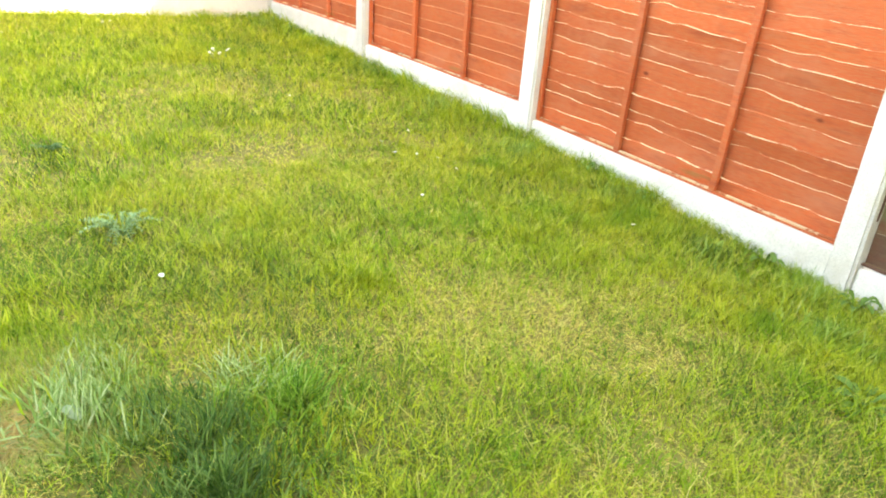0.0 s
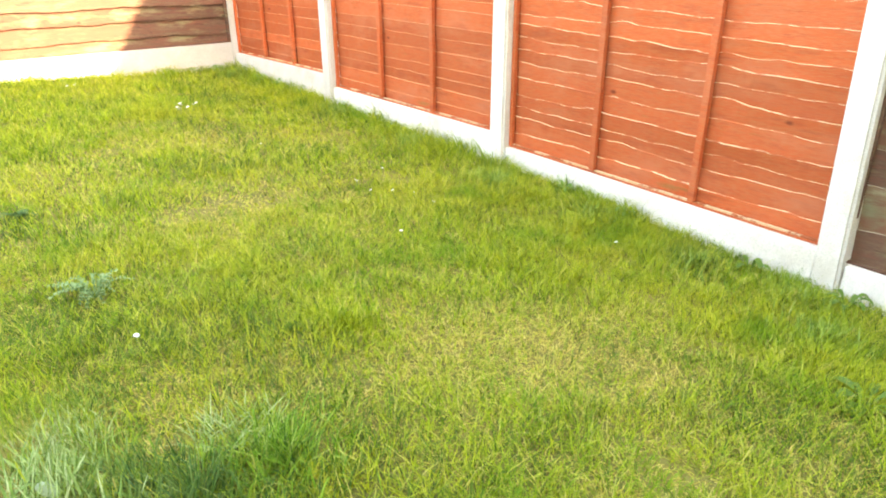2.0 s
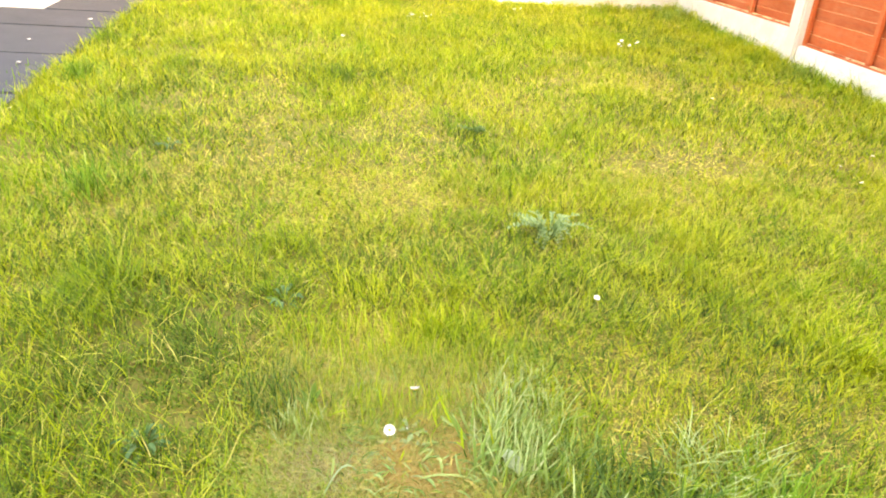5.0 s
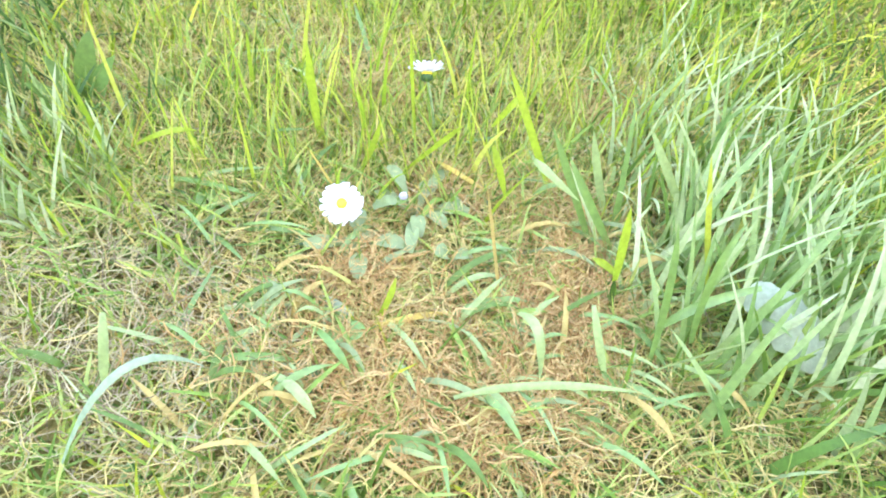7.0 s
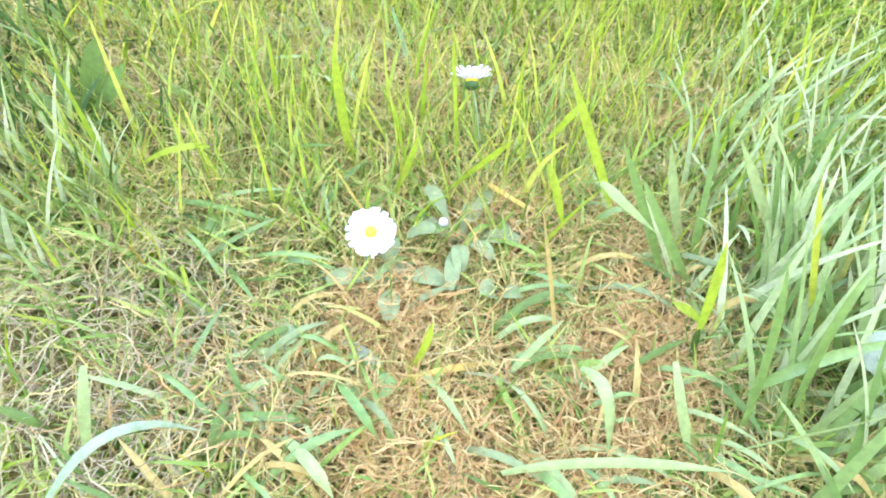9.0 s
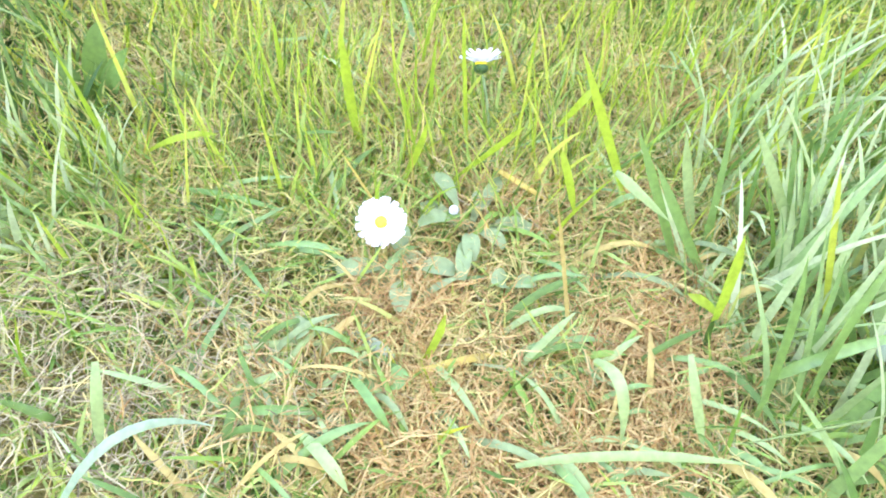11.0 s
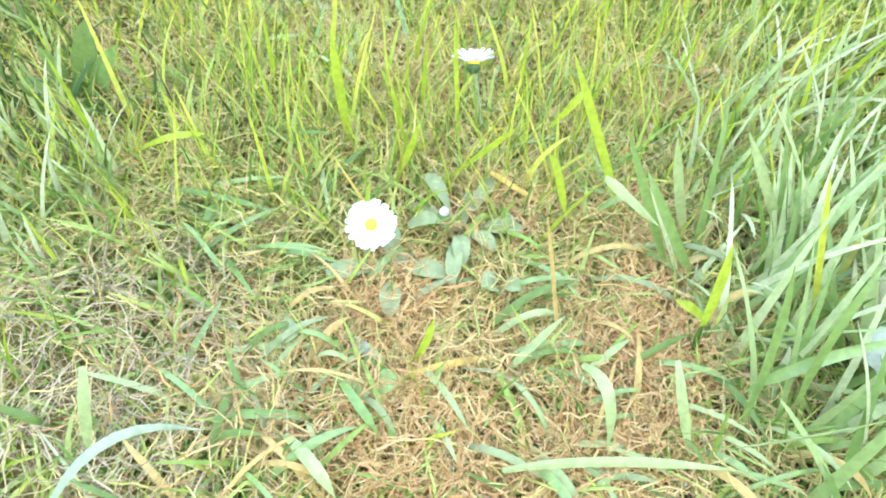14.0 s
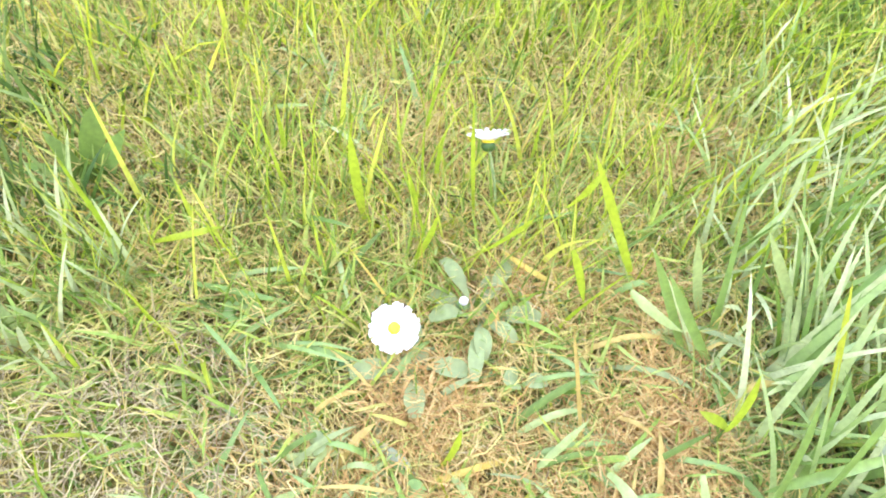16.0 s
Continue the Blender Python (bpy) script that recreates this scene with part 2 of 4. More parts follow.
M_BIN = material("green_plastic", [(0.3, (0.10, 0.40, 0.17)), (0.7, (0.14, 0.47, 0.21))], 3, 0.45, 0.1, 200, spec=0.5)
M_BINDARK = material("dark_blue_plastic", [(0.3, (0.01, 0.016, 0.03)), (0.7, (0.02, 0.03, 0.05))], 3, 0.5, 0.1, 200, spec=0.4)
M_RENDER = material("pale_render", [(0.3, (0.55, 0.50, 0.42)), (0.7, (0.64, 0.60, 0.52))], 4, 0.9, 0.3, 80)


# ---- builders ----
def G(x, y):
    """The lawn's height: it rises to the back and to the patio."""
    x, y = np.clip(x, -3.5, 3.6), np.clip(y, -1.0, 9.0)
    hollow = 0.055 * np.clip((x - 2.3) / 0.85, 0, 1) * np.clip((3.0 - y) / 1.2, 0, 1)
    return 0.015 - 0.05 * (x - 0.3) + 0.033 * (y - 2.2) - hollow


def thing(name, label, category, group="", kind="", at=None):
    ob = new(name)
    ob.empty_display_size = 0.05
    if at is not None:
        ob.matrix_world = at
    return tagged(ob, label, category, group, kind)


def link(name, mesh, mats, parent=None, label=""):
    ob = new(name, mesh)
    for m in (mats if isinstance(mats, (list, tuple)) else [mats]):
        if m.name not in [k.name for k in mesh.materials if k]:
            mesh.materials.append(m)
    if parent:
        ob.parent = parent
    return tagged(ob, label)


def part(name, bm, mats, parent=None, label="", smooth=False):
    me = bpy.data.meshes.new(name)
    bm.to_mesh(me)
    bm.free()
    if smooth:
        me.polygons.foreach_set("use_smooth", [True] * len(me.polygons))
    return link(name, me, mats, parent, label)


def box(bm, x0, x1, y0, y1, z0, z1, bevel=0.0):
    r = bmesh.ops.create_cube(bm, size=1)["verts"]
    for v in r:
        v.co = Vector(((x0 + x1) / 2 + v.co.x * (x1 - x0), (y0 + y1) / 2 + v.co.y * (y1 - y0), (z0 + z1) / 2 + v.co.z * (z1 - z0)))
    if bevel:
        bmesh.ops.bevel(bm, geom=list({e for v in r for e in v.link_edges}), offset=bevel, segments=2, affect="EDGES", clamp_overlap=True)
    return bm


def boxed(x0, x1, y0, y1, z0, z1, bevel=0.0):
    return box(bmesh.new(), x0, x1, y0, y1, z0, z1, bevel)


def tube(points, radii, sides=7):
    bm = bmesh.new()
    rings = []
    pts = [Vector(p) for p in points]
    for i, p in enumerate(pts):
        d = (pts[min(i + 1, len(pts) - 1)] - pts[max(i - 1, 0)]).normalized()
        u = d.orthogonal().normalized()
        w = d.cross(u)
        r = radii[i] if isinstance(radii, (list, tuple)) else radii
        rings.append([bm.verts.new(p + r * (math.cos(a) * u + math.sin(a) * w)) for a in (2 * math.pi * k / sides for k in range(sides))])
    for a, b in zip(rings, rings[1:]):
        for k in range(sides):
            bm.faces.new((a[k], a[(k + 1) % sides], b[(k + 1) % sides], b[k]))
    bm.faces.new(rings[0][::-1])
    bm.faces.new(rings[-1])
    return bm


def bezier(a, b, c, n):
    a, b, c = Vector(a), Vector(b), Vector(c)
    return [(1 - t) ** 2 * a + 2 * t * (1 - t) * b + t * t * c for t in (i / (n - 1) for i in range(n))]


def ribbon(bm, pts, width, shape, across=None, keel=0.15):
    """A leaf along pts with a folded midrib; shape(t) gives its width from 0 to 1."""
    rows = []
    n = len(pts)
    for i, p in enumerate(pts):
        d = (pts[min(i + 1, n - 1)] - pts[max(i - 1, 0)]).normalized()
        side = Vector(across) if across else d.cross(Vector((0, 0, 1)))
        side = (side - d * side.dot(d))
        side = side.normalized() if side.length > 1e-5 else d.orthogonal().normalized()
        up = side.cross(d)
        w = 0.5 * width * max(shape(i / (n - 1)), 0.04)
        rows.append([bm.verts.new(p - side * w + up * w * keel * 2), bm.verts.new(p), bm.verts.new(p + side * w + up * w * keel * 2)])
    for a, b in zip(rows, rows[1:]):
        for k in (0, 1):
            bm.faces.new((a[k], a[k + 1], b[k + 1], b[k]))
    return bm


blade_shape = lambda t: min(1.0, 0.55 + 1.5 * t) * min(1.0, 2.6 * (1 - t) ** 0.8)
oval_shape = lambda t: math.sin(math.pi * min(1, 0.08 + t * 0.92)) ** 0.7
spoon_shape = lambda t: 0.28 if t < 0.35 else 0.28 + 0.72 * math.sin(math.pi * min(1.0, (t - 0.35) / 0.68)) ** 0.7


def soft_noise(x, y, scale, seed):
    """Smooth random values between 0 and 1 over the plan."""
    rs = np.random.RandomState(seed)
    g = rs.rand(64, 64)
    u, v = x * scale + 17.3, y * scale + 9.1
    i, j = np.floor(u).astype(int), np.floor(v).astype(int)
    fu, fv = u - i, v - j
    fu, fv = fu * fu * (3 - 2 * fu), fv * fv * (3 - 2 * fv)
    at = lambda a, b: g[a % 64, b % 64]
    return (at(i, j) * (1 - fu) + at(i + 1, j) * fu) * (1 - fv) + (at(i, j + 1) * (1 - fu) + at(i + 1, j + 1) * fu) * fv


def blades(name, xy, length, width, lean, curl, segs, mat, seed, label, category, z0=None, flat=0.0, heading=None):
    """Very many blades in one mesh; each a tapering strip that leans and curls over."""
    rs = np.random.RandomState(seed)
    n = len(xy)
    az = rs.rand(n) * 2 * np.pi if heading is None else heading
    turn = az + rs.normal(0, 0.5, n)
    base = np.column_stack([xy, G(xy[:, 0], xy[:, 1]) - 0.004 if z0 is None else z0])
    side = np.column_stack([-np.sin(turn), np.cos(turn), rs.normal(0, 0.25, n)])
    out = np.column_stack([np.cos(az), np.sin(az)])
    per = 2 * segs + 1
    co = np.zeros((n, per, 3))
    p = base.copy()
    wav = rs.normal(0, flat, (n, segs + 1)) if flat else np.zeros((n, segs + 1))
    for s in range(segs + 1):
        t = s / segs
        if s == segs:
            co[:, 2 * s] = p
        else:
            w = (0.5 * width * (1 - 0.75 * t ** 1.6))[:, None] * side
            co[:, 2 * s], co[:, 2 * s + 1] = p - w, p + w
        th = np.minimum(lean + curl * (t + 0.5 / segs), 2.3)
        st = length / segs
        a = az + wav[:, s]
        p = p + np.column_stack([np.cos(a) * np.sin(th) * st, np.sin(a) * np.sin(th) * st, np.cos(th) * st])
        p[:, 2] = np.maximum(p[:, 2], base[:, 2] + 0.004 + 0.004 * rs.rand(n))
    tri = []
    for s in range(segs - 1):
        a = 2 * s
        tri += [(a, a + 1, a + 3), (a, a + 3, a + 2)]
    tri.append((2 * segs - 2, 2 * segs - 1, 2 * segs))
    tri = (np.array(tri)[None] + (np.arange(n) * per)[:, None, None]).reshape(-1)
    me = bpy.data.meshes.new(name)
    me.vertices.add(n * per)
    me.vertices.foreach_set("co", co.reshape(-1).astype(np.float32))
    me.loops.add(len(tri))
    me.loops.foreach_set("vertex_index", tri.astype(np.int32))
    me.polygons.add(len(tri) // 3)
    me.polygons.foreach_set("loop_start", np.arange(0, len(tri), 3, dtype=np.int32))
    me.polygons.foreach_set("use_smooth", np.ones(len(tri) // 3, dtype=bool))
    me.update(calc_edges=True)
    ob = link(name, me, mat)
    return tagged(ob, label, category, kind="stuff")


def scatter(n, x0, x1, y0, y1, seed):
    rs = np.random.RandomState(seed)
    return np.column_stack([x0 + rs.rand(n) * (x1 - x0), y0 + rs.rand(n) * (y1 - y0)])


# ---- ground ----
def ground_sheet():
    bm = bmesh.new()
    xs = [-400, -60, -12, -3.5, -1.1, 0, 1, 1.8, 2.3, 2.58, 2.86, 3.15, 3.6, 12, 60, 400]
    ys = [-400, -60, -12, -1, 0.5, 1.2, 1.8, 2.1, 2.4, 2.7, 3.0, 3.5, 5, 6.5, 7.5, 9, 30, 100, 400]
    grid = [[bm.verts.new((x, y, float(G(x, y)))) for x in xs] for y in ys]
    for r0, r1 in zip(grid, grid[1:]):
        for k in range(len(xs) - 1):
            bm.faces.new((r0[k], r0[k + 1], r1[k + 1], r1[k]))
    ob = part("ground", bm, M_SOIL)
    tagged(ob, "sloping lawn soil with thin dry thatch", "ground", kind="structure")


ground_sheet()


# ---- fences ----
def board(length, z0, z1, seed, ragged, ledge=0.006, over=False):
    """One lapped board: its top leans forward and has an uneven sawn edge."""
    rs = random.Random(seed)
    n = 44
    ph, f = rs.uniform(0, 6), rs.uniform(1.0, 2.2)
    bm = bmesh.new()
    knot = rs.uniform(0.2, 0.8) * length
    rows = []
    for i in range(n + 1):
        x = length * i / n
        dz = ragged * (0.5 * math.sin(f * x * 2.2 + ph) + 0.4 * math.sin(f * x * 5.1 + ph * 2) + 0.25 * math.sin(f * x * 17 + ph * 3) + rs.uniform(-0.3, 0.3))
        dz += ragged * 1.2 * math.exp(-((x - knot) / 0.06) ** 2)
        th = max(0.0006, ledge * (0.8 + 0.8 * math.sin(x * 2.3 + ph) + 0.5 * math.sin(x * 8.0 + 2 * ph)) + rs.uniform(-0.0015, 0.0015))
        if over:
            rows.append([bm.verts.new(c) for c in ((x, -0.022, z0 + dz), (x, -0.006, z1), (x, 0.003, z1), (x, -0.011, z0 + dz))])
        else:
            rows.append([bm.verts.new(c) for c in ((x, -0.004, z0), (x, -0.010 - th, z1 + dz), (x, -0.009, z1 + dz + 0.002), (x, 0.005, z0))])
    for a, b in zip(rows, rows[1:]):
        for k in range(4):
            fc = bm.faces.new((a[k], b[k], b[(k + 1) % 4], a[(k + 1) % 4]))
            fc.material_index = 1 if k == 1 else 0
    bm.faces.new(rows[0])
    bm.faces.new(rows[-1][::-1])
    bmesh.ops.recalc_face_normals(bm, faces=bm.faces)
    return bm


def fence_panel(m, length, height, wood, edge, label, seed, ragged, battens, fence, pitch=0.083, ledge=0.006, over=False, fall=0.0):
    """A framed panel with its lapped boards; it belongs to a fence."""
    rs = random.Random(seed)
    bm = bmesh.new()
    w, outer, inner = 0.022, [], []
    for x, z in ((0, 0), (length, 0), (length, height + 0.02), (0, height + 0.02)):
        outer.append(bm.verts.new((x, -0.046, z)))
        inner.append(bm.verts.new((w if x == 0 else x - w, -0.046, 0.007 if z == 0 else z - w)))
    fs = [bm.faces.new((outer[k], outer[(k + 1) % 4], inner[(k + 1) % 4], inner[k])) for k in range(4)]
    r = bmesh.ops.extrude_face_region(bm, geom=fs)
    bmesh.ops.translate(bm, vec=(0, 0.0235, 0), verts=[v for v in r["geom"] if isinstance(v, bmesh.types.BMVert)])
    bmesh.ops.recalc_face_normals(bm, faces=bm.faces)
    woods = wood if isinstance(wood, list) else [wood]
    p = part("panel", bm, woods[0], fence, label)
    p.matrix_local = m
    z, i = 0.0, 0
    while z < height - 0.03:
        h = pitch * rs.uniform(0.72, 1.3)
        part("board", board(length, z - 0.02 * (i > 0), min(z + h, height), seed * 100 + i, ragged, ledge * rs.uniform(0.5, 1.5), over), [woods[i % len(woods)], edge], p)
        z += h
        i += 1
    for x in battens:
        part("batten", boxed(x - 0.017, x + 0.017, -0.050, -0.0225, 0.012, height - 0.018, 0.003), woods[0], p)
    if woods[0] is M_ORANGE:
        part("bottom_edge", boxed(w, length - w, -0.040, -0.0225, 0.0075, 0.016, 0.002), M_RAWEDGE, p, "pale raw lower board edge")
    if fall:
        shear = Matrix.Identity(4)
        shear[2][0], shear[2][3] = -fall / length, fall / 2
        for ob in (p, *p.children):
            ob.data.transform(shear)
    return p


def post_at(fence, x0, x1, y0, y1, ground, top, mat=None, label="", name="concrete_post", lean=0.0):
    bm = boxed(x0, x1, y0, y1, ground - 0.3, top, 0.012)
    for v in bm.verts:
        v.co.y += lean * (v.co.z - ground)
    return part(name, bm, mat or M_CONC, fence, label)


def gravel_board(fence, x0, x1, y0, y1, top, fall=0.0):
    bm = boxed(x0, x1, y0, y1, top - 0.30, top, 0.006)
    for v in bm.verts:
        v.co.z += fall * ((v.co.y - y0) / (y1 - y0) - 0.5)
    part("gravel_board", bm, M_CONC, fence, "pale concrete gravel board")


side_fence = thing("fence", "orange-stained lapped timber fence with pale concrete posts", "fence")
back_fence = thing("fence", "sun-bleached brown lapped fence with pale concrete posts", "fence")
gate_fence = thing("fence", "short fence of bleached timber and posts beside the gate", "fence")
FX = 3.17
# long side: posts by their near edge, going back
for y, deep, top, lean in ((-0.30, 0.105, 1.55, 0), (1.638, 0.105, 1.60, 0.03), (3.545, 0.12, 1.66, 0), (5.475, 0.118, 1.72, 0), (7.275, 0.09, 1.72, 0)):
    post_at(side_fence, FX, FX + 0.10, y, y + deep, float(G(FX, y)), top, lean=lean)
bays = (
    (-0.195, 1.638, -0.072, [M_OLD, M_MOSSY], M_OLDEDGE, "weathered brown lapped fence panel with pale mossy board edges", 0.008, 0.14, 0.005, 0.03),
    (1.743, 3.545, 0.004, M_ORANGE, M_RAWEDGE, "orange-stained lapped fence panel with raw ragged board edges", 0.009, 0.083, 0.0058, 0.05),
    (3.665, 5.475, 0.105, M_ORANGE, M_STAINEDGE, "orange-stained lapped fence panel with upright battens", 0.003, 0.083, 0.004, 0.02),
    (5.593, 7.275, 0.20, M_ORANGE, M_STAINEDGE, "orange-stained lapped fence panel in the corner", 0.003, 0.083, 0.004, 0.0),
)
for i, (ya, yb, z, wood, edge, label, rag, pitch, ledge, fall) in enumerate(bays):
    gravel_board(side_fence, FX + 0.02, FX + 0.09, ya + 0.002, yb - 0.002, z, fall)
    yb += 0.035 if i == 0 else 0
    L = yb - ya - 0.006
    fence_panel(pose(FX + 0.095, yb - 0.003, z + 0.003, 0, 0, -90), L, 1.45, wood, edge, label, 11 + i, rag, (L * 0.342, L * 0.667) if i else (0.465, 1.20), side_fence, pitch, ledge, False, fall)
BY = 7.27
post_at(back_fence, 1.12, 1.22, BY, BY + 0.1, 0.14, 1.9)
post_at(back_fence, -0.81, -0.71, BY, BY + 0.1, 0.22, 1.9)
for i, (xa, xb, z) in enumerate(((1.22, FX, 0.30), (-0.71, 1.12, 0.37))):
    L = xb - xa - 0.006
    gravel_board(back_fence, xa + 0.002, xb - 0.002, BY + 0.02, BY + 0.07, z)
    fence_panel(pose(xa + 0.003, BY + 0.075, z + 0.003), L, 1.45, M_OLD if i == 0 else M_TAN, M_OLDEDGE, "sun-bleached brown lapped panel", 31 + i, 0.010, (), back_fence, 0.15, 0.006, True)

# ---- the patio, the gate and what stands by it ----
patio = thing("patio", "dark slate slabs laid in a row beside the lawn", "patio", kind="structure")
part("joint_bed", boxed(-2.0, -1.12, -2.96, 7.12, -0.02, 0.0), M_JOINT, patio)
ys = [-2.95, -2.36, -1.75, -1.14, -0.52, 0.1, 0.72, 1.34, 1.96, 2.58, 3.05, 3.67, 4.31, 4.95, 5.55, 6.0, 6.56, 7.12]
rs = random.Random(5)
for a, b in zip(ys, ys[1:]):
    # The dark slabs end where the house shadow steps back.
    xs = [-1.99, -1.125] if b <= 6.01 else [-1.63, -1.125]
    for xa, xb in zip(xs, xs[1:]):
        part("slab", boxed(xa + 0.004, xb - 0.004, a + 0.006, b - 0.006, -0.03, 0.012 + rs.uniform(-0.003, 0.003), 0.004), M_SLAB, patio)
# Sunlit paving painted pale; its outline follows the house shadow's edge.
path_z = thing("garden_path", "paving before the gate, painted pale as sunlit", "path", kind="structure")
part("path_slab", boxed(-2.3, -1.635, 6.005, 7.12, -0.03, 0.010, 0.004), M_SUNPATH, path_z)
part("path_slab", boxed(-2.9, -1.05, 7.125, 8.3, -0.03, 0.010, 0.004), M_SUNPATH, path_z)
TILT = Matrix(((1, 0, 0, 0), (0, 1, 0, 0), (-0.05, 0.033, 1, 0.015 + 0.015 - 0.0726), (0, 0, 0, 1)))
for ob in (patio, path_z):
    for c in ob.children:
        c.data.transform(TILT)

post_at(gate_fence, -1.20, -0.98, BY + 0.06, BY + 0.26, 0.25, 1.95, M_CONC, "broad pale concrete gate post", "gate_post")
# This post gets sun here; its shade is put into the timber colour.
post_at(gate_fence, -1.43, -1.28, BY + 0.35, BY + 0.47, 0.26, 1.9, M_DARKWOOD, "dark timber gate post, colour deepened for shade", "gate_post")
# The stub gets sun here; its dark colour stands in for shade.
tagged(part("stub_post", boxed(-1.03, -0.89, BY - 0.10, BY - 0.005, 0.0, 0.46, 0.012), M_SHADEDSTUB), "short grey stub post beside the lawn, darkened as in shade", "post")
slat = thing("slatted_infill", "narrow timber infill between concrete posts", "fence infill")
for k in range(9):
    part("slat", boxed(-0.975, -0.815, BY + 0.03, BY + 0.05, 0.40 + k * 0.16, 0.545 + k * 0.16, 0.004), M_TAN, slat)
part("backing", boxed(-0.975, -0.815, BY + 0.052, BY + 0.07, 0.25, 1.84), M_DARKWOOD, slat)
gate = thing("garden_gate", "sunlit timber garden gate with a dark diagonal brace", "gate")
for k in range(6):
    part("plank", boxed(-2.10 + k * 0.125, -1.98 + k * 0.125, 7.90, 7.925, 0.40, 1.95, 0.003), M_TAN, gate)
part("bottom_ledge", boxed(-2.10, -1.47, 7.86, 7.899, 0.36, 0.40, 0.003), M_DARKWOOD, gate)
bm = boxed(-0.55, 0.55, -0.012, 0.012, -0.018, 0.018, 0.003)
brace = part("brace", bm, M_DARKWOOD, gate)
brace.matrix_local = pose(-1.78, 7.885, 0.92, 0, 50, 0)
post_at(gate_fence, -2.28, -2.115, 7.85, 8.0, 0.3, 1.95, M_CONC, "pale concrete gate post", "gate_post")
fence_panel(pose(-2.88, 7.80, 0.36), 0.62, 1.45, M_TAN, M_OLDEDGE, "orange-brown lapped panel", 51, 0.006, (), gate_fence, 0.13)


def wheelie_bin(x, y, turn, mat, label):
    b = thing("wheelie_bin", label, "bin", "bins", at=pose(x, y, float(G(x, y)), 0, 0, turn))
    bm = boxed(-0.27, 0.27, -0.33, 0.33, 0.06, 0.98, 0.03)
    for v in bm.verts:
        k = 0.80 + 0.2 * v.co.z
        v.co.x, v.co.y = v.co.x * k, v.co.y * k
    part("body", bm, mat, b)
    part("lid", boxed(-0.29, 0.29, -0.36, 0.34, 0.985, 1.04, 0.02), mat, b)
    part("handle", tube([(-0.22, 0.40, 0.95), (0.22, 0.40, 0.95)], 0.015), mat, b)
    for sx in (-0.25, 0.25):
        part("wheel", tube([(sx - 0.025, 0.27, 0.10), (sx + 0.025, 0.27, 0.10)], 0.10, 16), M_BINDARK, b)
    return b


wheelie_bin(-2.82, 6.80, 94, M_BIN, "green plastic wheelie bin by the gate")
wheelie_bin(-2.92, 6.12, 4, M_BINDARK, "dark blue plastic wheelie bin by the patio")
# plain closing walls round the rest of the garden
tagged(part("wall_west", boxed(-4.1, -3.95, -3.0, 9.5, -0.4, 1.9), M_RENDER), "plain pale rendered side wall", "wall", kind="structure")
def house():
    """The house behind: its stepped roofline draws the edge of the shade."""
    h = thing("house", "two-storey pale rendered house behind the lawn", "house")
    outline = [(-9, -0.4), (7.5, -0.4), (7.5, 6.5), (4.6, 6.5), (3.75, 11.0), (3.3, 10.4), (2.28, 8.74), (-1.63, 8.74), (-1.63, 7.78), (-9, 7.78)]
    bm = bmesh.new()
    f = bm.faces.new([bm.verts.new((x, -3.0, z)) for x, z in outline])
    r = bmesh.ops.extrude_face_region(bm, geom=[f])
    bmesh.ops.translate(bm, vec=(0, -0.3, 0), verts=[v for v in r["geom"] if isinstance(v, bmesh.types.BMVert)])
    bmesh.ops.recalc_face_normals(bm, faces=bm.faces)
    part("wall", bm, M_RENDER, h)


house()
tagged(part("wall_north", boxed(-3.95, -2.96, 8.35, 8.45, -0.4, 1.9), M_RENDER), "plain pale rendered end wall", "wall", kind="structure")
tagged(part("fence_south", boxed(3.19, 3.25, -2.99, -0.31, -0.4, 1.5), M_OLD), "weathered brown boarded fence", "fence", kind="structure")


